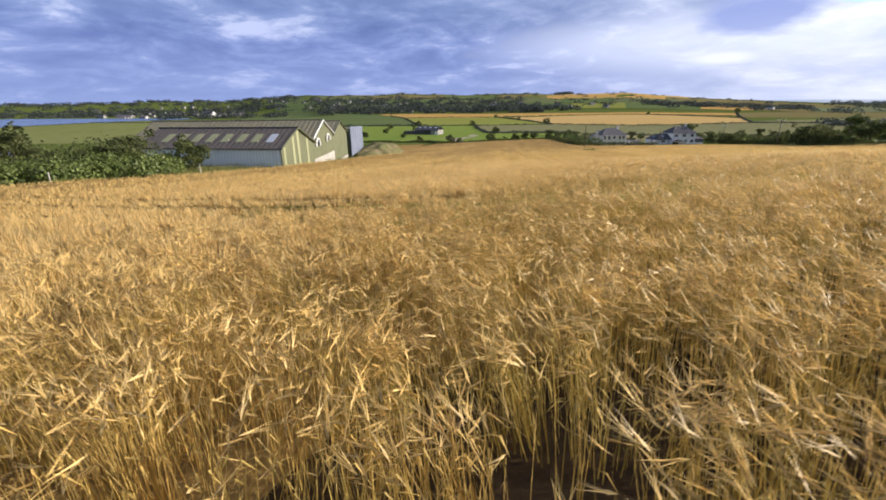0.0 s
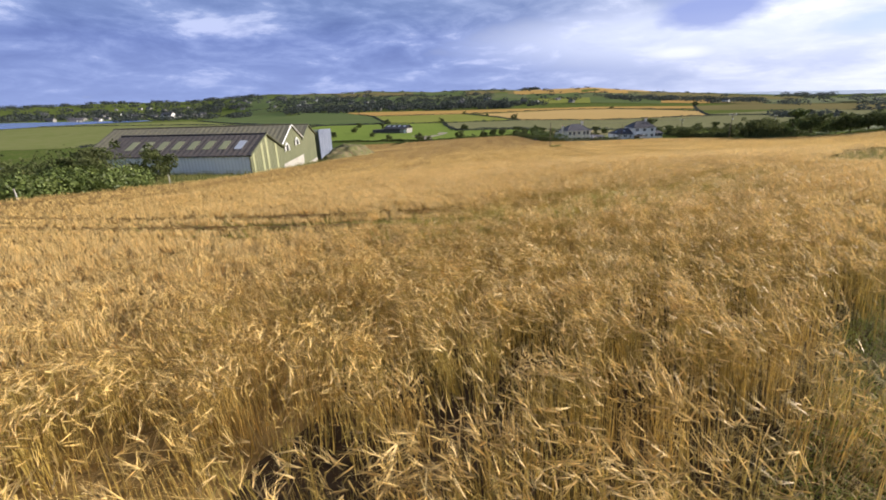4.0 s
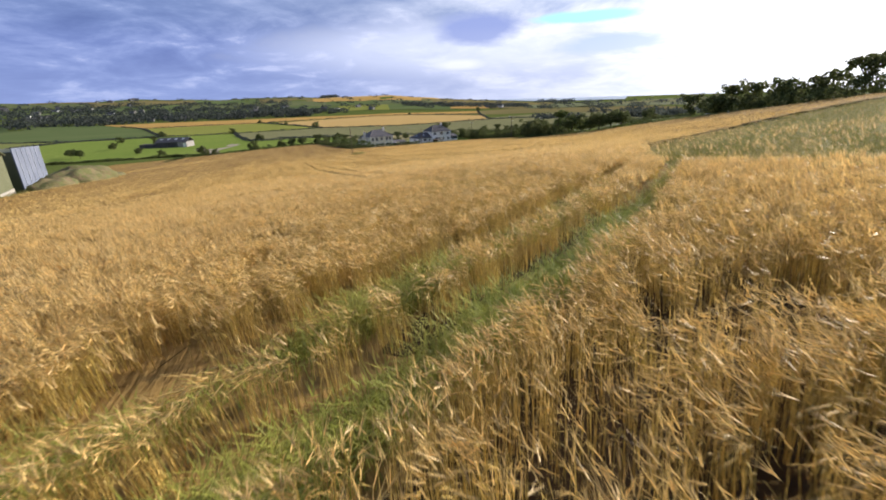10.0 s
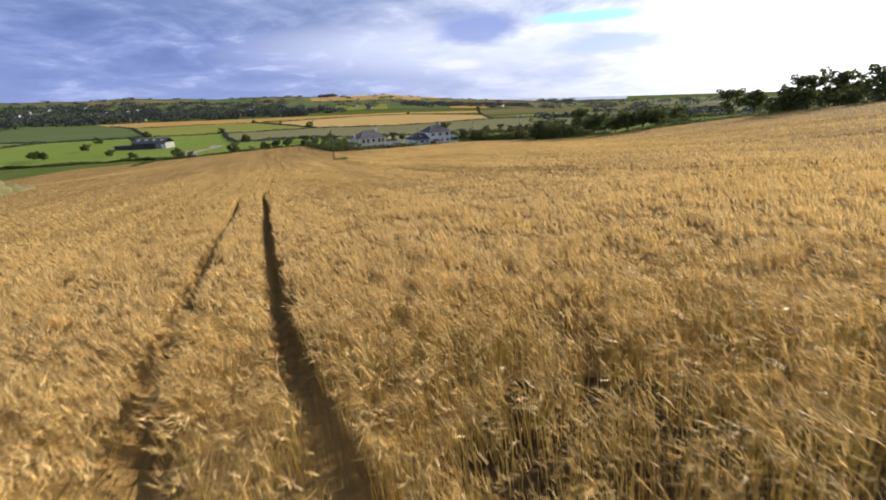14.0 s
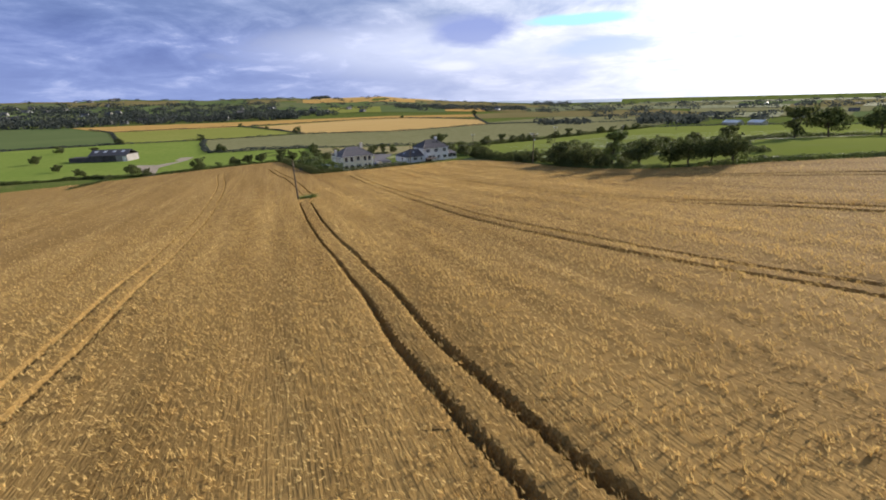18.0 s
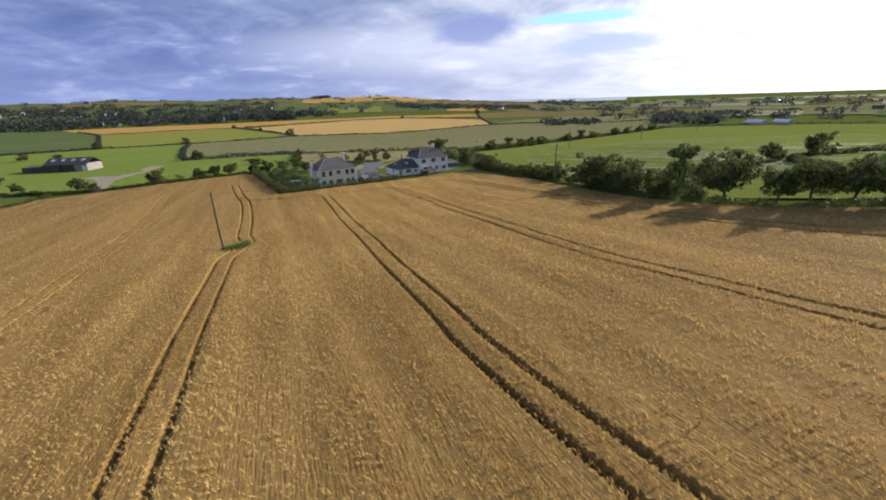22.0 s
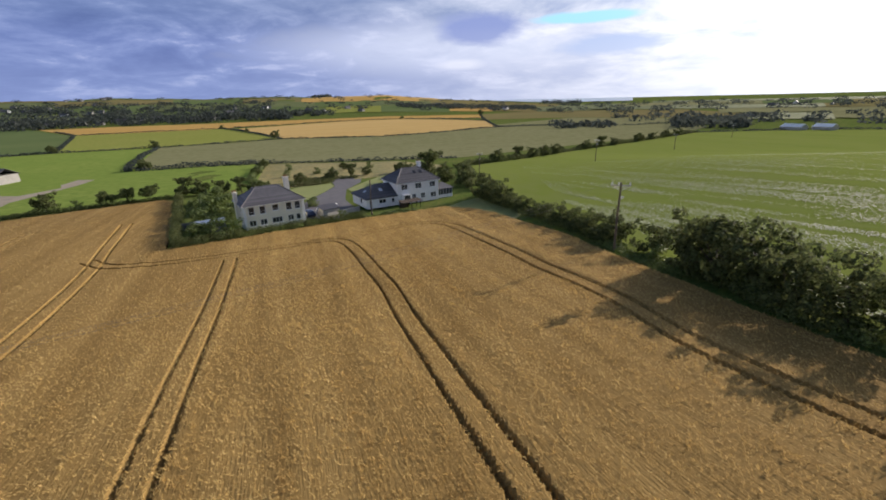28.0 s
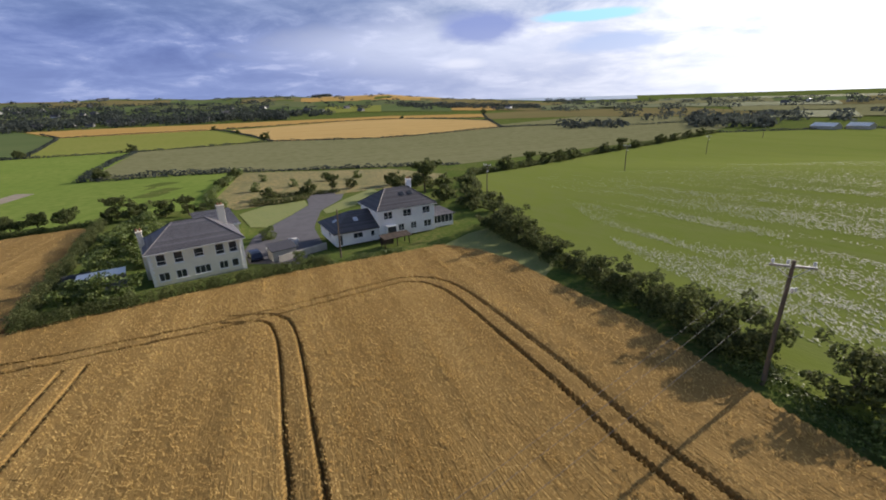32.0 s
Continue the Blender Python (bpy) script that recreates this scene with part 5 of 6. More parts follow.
def window(parent, x0, x1, z0, z1, y, m=None, lights=2, sill=True, transom=True):
    """A white-framed window set back in its opening: frame, mullions, panes and sill."""
    bm = bmesh.new()
    w = 0.07
    for b in ((x0, x0 + w, z0, z1), (x1 - w, x1, z0, z1), (x0 + w, x1 - w, z0, z0 + w), (x0 + w, x1 - w, z1 - w, z1)):
        add_box(bm, b[0], y + 0.06, b[2], b[1], y + 0.12, b[3])
    for i in range(1, lights):
        xm = x0 + (x1 - x0) * i / lights
        add_box(bm, xm - 0.03, y + 0.065, z0 + w, xm + 0.03, y + 0.115, z1 - w)
    if transom:
        zt = z0 + (z1 - z0) * 0.36
        add_box(bm, x0 + w, y + 0.068, zt - 0.025, x1 - w, y + 0.112, zt + 0.025)
    win = part("window", bm, TRIM, parent, "white window frame")
    for i in range(lights):
        a, b = x0 + (x1 - x0) * i / lights, x0 + (x1 - x0) * (i + 1) / lights
        bm = bmesh.new()
        add_box(bm, a + 0.05, y + 0.085, z0 + 0.05, b - 0.05, y + 0.095, z1 - 0.05)
        part("pane", bm, GLASS, win, "dark reflecting pane")
    if sill:
        bm = bmesh.new()
        add_box(bm, x0 - 0.1, y - 0.09, z0 - 0.09, x1 + 0.1, y + 0.14, z0 - 0.005)
        part("sill", bm, TRIM, win, "white sill")
    if m is not None:
        win.matrix_basis = m
    return win


def slope(bm, a, b, c, d, t=0.12):
    """A roof plane a-b (eaves), c-d (top), t thick."""
    p = [Vector(q) for q in (a, b, c, d)]
    keep = [p[0]]
    for q in p[1:]:
        if (q - keep[-1]).length > 1e-4 and (q - keep[0]).length > 1e-4:
            keep.append(q)
    up = [bm.verts.new(q) for q in keep]
    dn = [bm.verts.new(q - Vector((0, 0, t))) for q in keep]
    bm.faces.new(up)
    bm.faces.new(dn[::-1])
    for i in range(len(keep)):
        j = (i + 1) % len(keep)
        bm.faces.new((up[i], dn[i], dn[j], up[j]))


def courses(roof, a, b, c, d, material, step=0.32):
    """Slate courses laid over a roof plane as shallow steps, each a strip of its own."""
    a, b, c, d = (Vector(q) for q in (a, b, c, d))
    n = max(3, int(((a + b) / 2 - (c + d) / 2).length / step))
    nrm = (b - a).cross(d - a).normalized()
    if nrm.z < 0:
        nrm = -nrm
    for i in range(n):
        t0, t1 = i / n, min(1.0, (i + 1.25) / n)
        p = [a.lerp(d, t0), b.lerp(c, t0), b.lerp(c, t1), a.lerp(d, t1)]
        lift = [0.045, 0.045, 0.012, 0.012]
        bm = bmesh.new()
        v = [bm.verts.new(q + nrm * l) for q, l in zip(p, lift)]
        if (p[2] - p[3]).length < 1e-3:
            bm.faces.new(v[:3])
        else:
            bm.faces.new(v)
        w = [bm.verts.new(q + nrm * 0.004) for q in p[:2]]
        bm.faces.new((w[0], w[1], v[1], v[0]))
        part("slate_course", bm, material, roof)


def roof_plane(parent, q, material, label, name="roof_plane"):
    bm = bmesh.new()
    slope(bm, *q)
    courses(part(name, bm, material, parent, label), *q, material)


def hip_roof(parent, x0, x1, y0, y1, ze, zr, ridge, material, over=0.35, label="slate"):
    """A hipped roof over a rectangle; ridge: its half length along x. Each plane is a part, with ridge and hip caps."""
    x0, x1, y0, y1 = x0 - over, x1 + over, y0 - over, y1 + over
    cx, cy = (x0 + x1) / 2, (y0 + y1) / 2
    r0, r1 = (cx - ridge, cy, zr), (cx + ridge, cy, zr)
    c = [(x0, y0, ze), (x1, y0, ze), (x1, y1, ze), (x0, y1, ze)]
    for q in ((c[0], c[1], r1, r0), (c[1], c[2], r1, r1), (c[2], c[3], r0, r1), (c[3], c[0], r0, r0)):
        roof_plane(parent, q, material, label)
    bm = bmesh.new()
    for a, b in ((r0, r1), (c[0], r0), (c[3], r0), (c[1], r1), (c[2], r1)):
        limb(bm, Vector(a) + Vector((0, 0, 0.02)), Vector(b) + Vector((0, 0, 0.04)), 0.09, 0.09, 6)
    part("ridge_tiles", bm, material, parent, "rounded ridge and hip tiles")
    bm = bmesh.new()
    for a, b in zip(c, c[1:] + c[:1]):
        limb(bm, Vector(a) - Vector((0, 0, 0.14)), Vector(b) - Vector((0, 0, 0.14)), 0.07, 0.07, 6)
    part("gutter", bm, TRIM, parent, "white gutter round the eaves")


def chimney(parent, x, y, z0, z1, sx, sy, material):
    bm = bmesh.new()
    add_box(bm, x - sx, y - sy, z0, x + sx, y + sy, z1)
    add_box(bm, x - sx - 0.08, y - sy - 0.08, z1, x + sx + 0.08, y + sy + 0.08, z1 + 0.16)
    bmesh.ops.bevel(bm, geom=list(bm.edges), offset=0.02, segments=1, affect="EDGES")
    ch = part("chimney", bm, material, parent, "rendered chimney stack")
    for dx in (-0.22, 0.22):
        bm = bmesh.new()
        limb(bm, (x + dx, y, z1 + 0.15), (x + dx, y, z1 + 0.55), 0.13, 0.10, 10)
        part("chimney_pot", bm, mat("clay", (0.35, 0.16, 0.09), None, 3.0, 0.8), ch, "clay pot")


# cream two-storey house by the hedge
def cream_house():
    W, D, H = 11.6, 8.2, 5.0
    h = empty("house", frame2(-46.4, 42.9, -8.4, 0.78, 0.626), "cream two-storey house with hipped slate roof and white quoins", "house")
    up = [(0.85, 1.95), (2.9, 4.0), (5.3, 6.5), (7.95, 9.1), (9.7, 10.8)]
    lo = [(0.75, 2.0), (2.75, 4.05), (5.0, 7.0), (8.1, 9.25), (9.75, 10.65)]
    holes = [(a, b, 3.1, 4.66) for a, b in up[:2] + up[3:]] + [(up[2][0], up[2][1], 3.4, 4.6)] + [(a, b, 0.9, 2.05) for a, b in lo]
    bm = bmesh.new()
    wall_panel(bm, 0, W, 0, H, 0, 0.35, holes)
    part("front_wall", bm, CREAM, h, "cream rendered wall")
    for i, hl in enumerate(holes):
        window(h, *hl, 0.0, lights=3 if hl[1] - hl[0] > 1.7 else (2 if hl[2] < 2 and hl[1] - hl[0] > 1 else 1), transom=hl[2] > 2)
    bm = bmesh.new()
    wall_panel(bm, 0, D - 0.35, 0, H, 0, 0.35, [(1.2, 2.1, 3.3, 4.5), (4.8, 5.7, 3.3, 4.5), (4.4, 5.6, 0.9, 2.1)])
    side = part("side_wall", bm, CREAM, h, "cream rendered side wall")
    side.matrix_basis = Matrix.Translation((0, D, 0)) @ Matrix.Rotation(-math.pi / 2, 4, "Z")
    for hl in ((1.2, 2.1, 3.3, 4.5), (4.8, 5.7, 3.3, 4.5), (4.4, 5.6, 0.9, 2.1)):
        window(h, *hl, 0.0, m=side.matrix_basis.copy())
    for nm, b in (("back_wall", (0.35, D - 0.35, 0, W, D, H)), ("side_wall", (W - 0.35, 0.35, 0, W, D - 0.35, H))):
        box(nm, b, CREAM, h, "cream rendered wall")
    for x in (0, W):
        for i in range(16):
            w = 0.42 if i % 2 else 0.28
            s = 1 if x == 0 else -1
            x0, x1 = sorted((x - s * 0.03, x + s * w))
            box("quoin", (x0, -0.03, 0.02 + i * 0.31, x1, 0.0, 0.29 + i * 0.31), TRIM, h)
            if x == 0:
                box("quoin", (-0.03, 0.0, 0.02 + i * 0.31, 0.0, 0.7 - w, 0.29 + i * 0.31), TRIM, h)
    bm = bmesh.new()
    add_box(bm, 0.0, -0.025, 0.0, W, 0.0, 0.35)
    part("plinth", bm, CONC, h, "grey plinth")
    hip_roof(h, 0, W, 0, D, H, H + 2.75, 2.1, SLATE, label="blue-grey slate plane")
    chimney(h, -0.3, 4.6, 0.0, 7.0, 0.32, 0.55, CREAM)
    chimney(h, W - 1.2, 6.6, 5.3, 8.6, 0.5, 0.36, CREAM)
    bm = bmesh.new()
    limb(bm, (W - 0.45, -0.07, 0.1), (W - 0.45, -0.07, 4.95), 0.045, 0.045, 8)
    part("downpipe", bm, TRIM, h, "white downpipe")


cream_house()


# low flat-roofed annex behind the cream house
def annex():
    h = empty("annex", frame2(-52.6, 63.5, -8.7, 0.78, 0.626), "low grey-roofed annex behind the cream house", "outbuilding")
    W, D, H = 6.4, 10.5, 2.6
    bm = bmesh.new()
    wall_panel(bm, 0, W, 0, H, 0, 0.3, [(1.0, 2.2, 0.9, 2.0), (3.6, 4.5, 0.1, 2.1)])
    part("front_wall", bm, CREAM, h, "cream rendered wall")
    window(h, 1.0, 2.2, 0.9, 2.0, 0.0)
    box("door", (3.62, 0.08, 0.1, 4.48, 0.14, 2.08), TIMBER, h, "dark boarded door")
    for nm, b in (("side_wall", (0, 0.3, 0, 0.3, D, H)), ("side_wall", (W - 0.3, 0.3, 0, W, D, H)), ("back_wall", (0.3, D - 0.3, 0, W - 0.3, D, H))):
        box(nm, b, CREAM, h, "cream rendered wall")
    roof_plane(h, ((-0.3, -0.3, H + 0.12), (W + 0.3, -0.3, H + 0.12), (W + 0.3, D + 0.3, H + 1.0), (-0.3, D + 0.3, H + 1.0)), SLATE, "shallow grey roof plane")
    box("fascia", (-0.32, -0.36, H - 0.16, W + 0.32, -0.31, H + 0.14), TRIM, h, "white fascia board")


annex()


# long white house: two-storey block, low wing, sun room
def white_house():
    u = Vector((0.832, 0.555))
    W, D, H = 10.8, 8.6, 5.0
    h = empty("house", frame2(-20.0, 62.7, -8.0, *u), "white rendered house with low wing, slate roofs and sun room", "house")
    holes = [(1.0, 2.6, 3.3, 4.55), (4.6, 6.2, 3.3, 4.55), (8.4, 9.9, 3.3, 4.55), (1.2, 2.5, 0.2, 2.2), (3.6, 4.7, 0.9, 2.1), (6.0, 7.1, 0.9, 2.1), (8.6, 10.1, 0.8, 2.0)]
    bm = bmesh.new()
    wall_panel(bm, 0, W, 0, H, 0, 0.35, holes)
    part("front_wall", bm, WHITE, h, "white rendered wall")
    for hl in holes:
        window(h, *hl, 0.0, lights=2, transom=hl[2] > 0.5, sill=hl[2] > 0.5)
    for nm, b in (("side_wall", (0, 0.35, 0, 0.35, D, H)), ("side_wall", (W - 0.35, 0.35, 0, W, D, H)), ("back_wall", (0.35, D - 0.35, 0, W - 0.35, D, H))):
        box(nm, b, WHITE, h, "white rendered wall")
    hip_roof(h, 0, W, 0, D, H, H + 2.7, 2.2, SLATE2, label="dark slate plane")
    chimney(h, W - 2.0, D - 2.4, 6.2, 8.5, 0.42, 0.36, WHITE)
    for x in (6.0, 7.6):
        bm = bmesh.new()
        add_box(bm, -0.35, -0.5, 0, 0.35, 0.5, 0.06)
        sk = part("skylight", bm, GLASS, h, "dark roof light")
        sk.matrix_basis = Matrix.Translation((x - 0.3, 2.6, H + 1.82)) @ Matrix.Rotation(math.atan2(2.7, D / 2 + 0.35), 4, "X")
    # porch with sloping glass
    bm = bmesh.new()
    add_box(bm, 1.0, -1.2, 0.0, 1.12, 0.0, 2.3)
    add_box(bm, 2.6, -1.2, 0.0, 2.72, 0.0, 2.3)
    add_box(bm, 1.0, -1.2, 2.2, 2.72, -0.002, 2.34)
    part("porch", bm, TRIM, h, "white framed glazed porch")
    bm = bmesh.new()
    add_box(bm, 1.12, -1.17, 0.05, 2.6, -1.13, 2.2)
    part("porch_glass", bm, GLASS, h, "porch glazing")
    # low wing on the west side
    WW, WD, WH = 7.6, 9.4, 2.25
    bm = bmesh.new()
    wh = [(-4.6, -2.9, 0.9, 1.85), (-1.5, -0.8, 0.8, 1.8), (-6.9, -6.4, 0.1, 1.9)]
    wall_panel(bm, -WW, -0.004, 0, WH, 0.2, 0.3, wh)
    part("wing_wall", bm, WHITE, h, "white wall of the low wing")
    for hl in wh:
        window(h, *hl, 0.2, lights=2 if hl[1] - hl[0] > 1 else 1, transom=False)
    bm = bmesh.new()
    wall_panel(bm, 0, WD - 0.3, 0, WH, 0, 0.3, [(5.2, 6.4, 0.8, 1.8)])
    s = part("wing_wall", bm, WHITE, h, "white wall of the low wing")
    s.matrix_basis = Matrix.Translation((-WW, 0.2 + WD, 0)) @ Matrix.Rotation(-math.pi / 2, 4, "Z")
    window(h, 5.2, 6.4, 0.8, 1.8, 0.0, m=s.matrix_basis.copy(), transom=False)
    box("wing_wall", (-WW + 0.3, WD - 0.1, 0, -0.004, WD + 0.2, WH), WHITE, h, "white wall of the low wing")
    x0, x1, y0, y1, ze, zr = -WW - 0.35, 0.0, -0.15, WD + 0.55, WH, WH + 2.35
    cy = (y0 + y1) / 2
    r0, r1 = (x0 + 4.3, cy, zr), (x1, cy, zr)
    for q in (((x0, y0, ze), (x1, y0, ze), r1, r0), ((x1, y1, ze), (x0, y1, ze), r0, r1), ((x0, y1, ze), (x0, y0, ze), r0, r0)):
        roof_plane(h, q, SLATE2, "dark slate plane")
    for x, y in ((-3.2, 2.6), (-6.3, 4.6)):
        bm = bmesh.new()
        add_box(bm, -0.4, -0.5, 0, 0.4, 0.5, 0.07)
        sk = part("skylight", bm, PANELL, h, "pale roof light")
        sk.matrix_basis = Matrix.Translation((x, y, ze + 2.35 * (y - y0) / (cy - y0) + 0.05) if x > -5 else (x, y, ze + 2.35 * (x - x0) / 4.3 + 0.05)) @ (Matrix.Rotation(math.atan2(2.35, cy - y0), 4, "X") if x > -5 else Matrix.Rotation(-math.atan2(2.35, 4.3), 4, "Y"))
    # sun room on the east side
    SX, SY = 4.4, 4.0
    bm = bmesh.new()
    add_box(bm, W + 0.004, 0.8, 0, W + SX, 1.0, 0.75)
    add_box(bm, W + SX - 0.2, 1.0, 0, W + SX, 0.8 + SY, 0.75)
    part("sunroom_wall", bm, WHITE, h, "low white wall of the sun room")
    for i in range(6):
        x = W + 0.1 + i * (SX - 0.25) / 5
        box("mullion", (x, 0.82, 0.75, x + 0.09, 0.95, 2.1), TRIM, h)
    for i in range(5):
        x = W + 0.19 + i * (SX - 0.25) / 5
        box("pane", (x, 0.86, 0.78, x + (SX - 0.25) / 5 - 0.09, 0.88, 2.08), GLASS, h)
    box("pane", (W + SX - 0.1, 1.0, 0.78, W + SX - 0.08, 0.8 + SY, 2.08), GLASS, h)
    box("sunroom_beam", (W + 0.004, 0.79, 2.1, W + SX, 0.98, 2.25), TRIM, h)
    q = ((W + 0.002, 0.55, 2.25), (W + SX + 0.3, 0.55, 2.25), (W + SX - 1.6, 3.2, 3.45), (W + 0.002, 3.2, 3.45))
    roof_plane(h, q, SLATE, "grey lean-to roof of the sun room")
    q = ((W + SX + 0.3, 0.55, 2.25), (W + SX + 0.3, 5.4, 2.25), (W + SX - 1.6, 3.2, 3.45), (W + SX - 1.6, 3.2, 3.45))
    roof_plane(h, q, SLATE, "grey hipped end of the sun room")


white_house()


def striped_wall(parent, pts, material, name="cladding", label=""):
    """A gable or side wall of profiled sheet: ribs stand proud along its length. pts: (x, z) outline in the plane y=0, top given by a function."""
    x0, x1, top = pts
    bm = bmesh.new()
    n = int((x1 - x0) / 0.22)
    prof = []
    for i in range(n + 1):
        x = x0 + (x1 - x0) * i / n
        prof.append((x, -0.05 if i % 2 else 0.0))
    lo = [bm.verts.new((x, y, 0)) for x, y in prof]
    hi = [bm.verts.new((x, y, top(x))) for x, y in prof]
    blo = [bm.verts.new((x, 0.12, 0)) for x, y in prof]
    bhi = [bm.verts.new((x, 0.12, top(x))) for x, y in prof]
    for i in range(n):
        bm.faces.new((lo[i], lo[i + 1], hi[i + 1], hi[i]))
        bm.faces.new((blo[i + 1], blo[i], bhi[i], bhi[i + 1]))
        bm.faces.new((hi[i], hi[i + 1], bhi[i + 1], bhi[i]))
    return part(name, bm, material, parent, label)


def shed_roof(parent, W, L, eave, apex, material, over=0.3, label="roof of corrugated sheet"):
    """Gabled roof over x 0..W, running back along +y; corrugations follow the slope."""
    for s in (0, 1):
        bm = bmesh.new()
        n = int(L / 0.35)
        xe, xa = (-over, W / 2) if s == 0 else (W + over, W / 2)
        ze = eave - over * (apex - eave) / (W / 2)
        a = [bm.verts.new((xe, -over + (L + 2 * over) * i / n, ze + (0.05 if i % 2 else 0))) for i in range(n + 1)]
        b = [bm.verts.new((xa, -over + (L + 2 * over) * i / n, apex + (0.05 if i % 2 else 0))) for i in range(n + 1)]
        c = [bm.verts.new((v.co.x, v.co.y, v.co.z - 0.12)) for v in a]
        d = [bm.verts.new((v.co.x, v.co.y, v.co.z - 0.12)) for v in b]
        for i in range(n):
            bm.faces.new((a[i], a[i + 1], b[i + 1], b[i]))
            bm.faces.new((c[i + 1], c[i], d[i], d[i + 1]))
            bm.faces.new((a[i + 1], a[i], c[i], c[i + 1]))
        bm.faces.new((a[0], b[0], d[0], c[0]))
        part("roof_sheet", bm, material, parent, label)
    bm = bmesh.new()
    limb(bm, (W / 2, -over, apex + 0.06), (W / 2, L + over, apex + 0.06), 0.12, 0.12, 6)
    part("ridge_cap", bm, material, parent, "ridge capping")


def gable_shed(x, y, z, ux, uy, W, L, eave, apex, wall, roof, label, side=None, stripes=(), rooflights=0, base=0.0, round_vents=(), foot=0.0):
    h = empty("farm_shed", frame2(x, y, z, ux, uy), label, "shed", "farm sheds")
    top = lambda t: eave + (apex - eave) * (1 - abs(t - W / 2) / (W / 2)) - 0.06
    striped_wall(h, (0, W, top), wall, label="profiled sheet gable")
    g = striped_wall(h, (0, W, top), wall, label="profiled sheet back gable")
    g.matrix_basis = Matrix.Translation((W, L, 0)) @ Matrix.Rotation(math.pi, 4, "Z")
    for s in (0, 1):
        g = striped_wall(h, (0, L - 0.3, lambda t: eave - 0.12), side if side and s == 0 else wall, label="profiled sheet side")
        g.matrix_basis = (Matrix.Translation((0, L - 0.15, 0)) @ Matrix.Rotation(-math.pi / 2, 4, "Z")) if s == 0 else (Matrix.Translation((W, 0.15, 0)) @ Matrix.Rotation(math.pi / 2, 4, "Z"))
    for a, b in stripes:
        bm = bmesh.new()
        zt = min(top(a), top(b)) - 0.03
        add_box(bm, a, -0.075, 0.1, b, -0.055, zt)
        part("clear_sheet", bm, SHEETY, h, "pale translucent sheet")
    shed_roof(h, W, L, eave, apex, roof)
    sl = (apex - eave) / (W / 2)
    for i in range(rooflights):
        yy = 1.6 + i * (L - 3) / max(1, rooflights)
        bm = bmesh.new()
        q = [(W * 0.12, yy, eave + sl * W * 0.12), (W * 0.33, yy, eave + sl * W * 0.33), (W * 0.33, yy + 1.0, eave + sl * W * 0.33), (W * 0.12, yy + 1.0, eave + sl * W * 0.12)]
        v = [bm.verts.new((a, b, c + 0.075)) for a, b, c in q]
        w = [bm.verts.new((a, b, c + 0.055)) for a, b, c in q]
        bm.faces.new(v[::-1])
        for j in range(4):
            bm.faces.new((v[j], v[(j + 1) % 4], w[(j + 1) % 4], w[j]))
        part("roof_light", bm, PANELL if i == 0 else SHEETY, h, "clear roof light" if i == 0 else "yellowed roof light")
    bm = bmesh.new()
    for a, b in (((-0.3, -0.32, eave - 0.3 * sl), (W / 2, -0.32, apex)), ((W / 2, -0.32, apex), (W + 0.3, -0.32, eave - 0.3 * sl))):
        limb(bm, a, b, 0.11, 0.11, 4)
    part("barge_board", bm, TRIM if round_vents else wall, h, "barge board along the gable")
    for cx, cz in round_vents:
        bm = bmesh.new()
        r = 1.0
        c = [bm.verts.new((cx + r * math.cos(t), -0.10, cz + r * math.sin(t))) for t in np.linspace(0, math.pi, 13)]
        b = [bm.verts.new((v.co.x, -0.05, v.co.z)) for v in c]
        bm.faces.new(c[::-1])
        for i in range(12):
            bm.faces.new((c[i], c[i + 1], b[i + 1], b[i]))
        v = part("vent_opening", bm, GLASS, h, "dark half-round opening")
        bm = bmesh.new()
        t = list(np.linspace(0, math.pi, 13))
        for a0, a1 in zip(t, t[1:]):
            limb(bm, (cx + 1.1 * math.cos(a0), -0.2, cz + 1.1 * math.sin(a0)), (cx + 1.1 * math.cos(a1), -0.2, cz + 1.1 * math.sin(a1)), 0.13, 0.13, 5)
        part("vent_hood", bm, TRIM, v, "pale hood over the opening")
    if foot:
        bm = bmesh.new()
        add_box(bm, -0.06, -0.12, -0.8, W + 0.06, 0.0, foot)
        part("foot_wall", bm, CONC, h, "pale concrete foot wall")
    return h


FU = (-0.54, 0.84)
gable_shed(-47.0, -128.0, 3.2, -0.40, 0.917, 9.2, 20.0, 2.9, 5.0, SHEETG, FIBRE, "olive striped shed with dark fibre roof and white side", side=SHEETW,
           stripes=((0.5, 0.95), (2.9, 3.5), (4.3, 4.9), (6.9, 7.5)), rooflights=8)
gable_shed(-51.0, -119.4, 2.6, *FU, 12.4, 26.0, 3.9, 6.2, SHEETG, FIBREM, "olive green barn with half-round openings and mossy roof", round_vents=((2.3, 2.6), (8.6, 2.9)), foot=0.9)
gable_shed(-57.8, -108.9, 1.0, *FU, 11.4, 26.0, 5.2, 7.2, SHEETG, FIBREM, "tall plain olive green barn", foot=0.6)


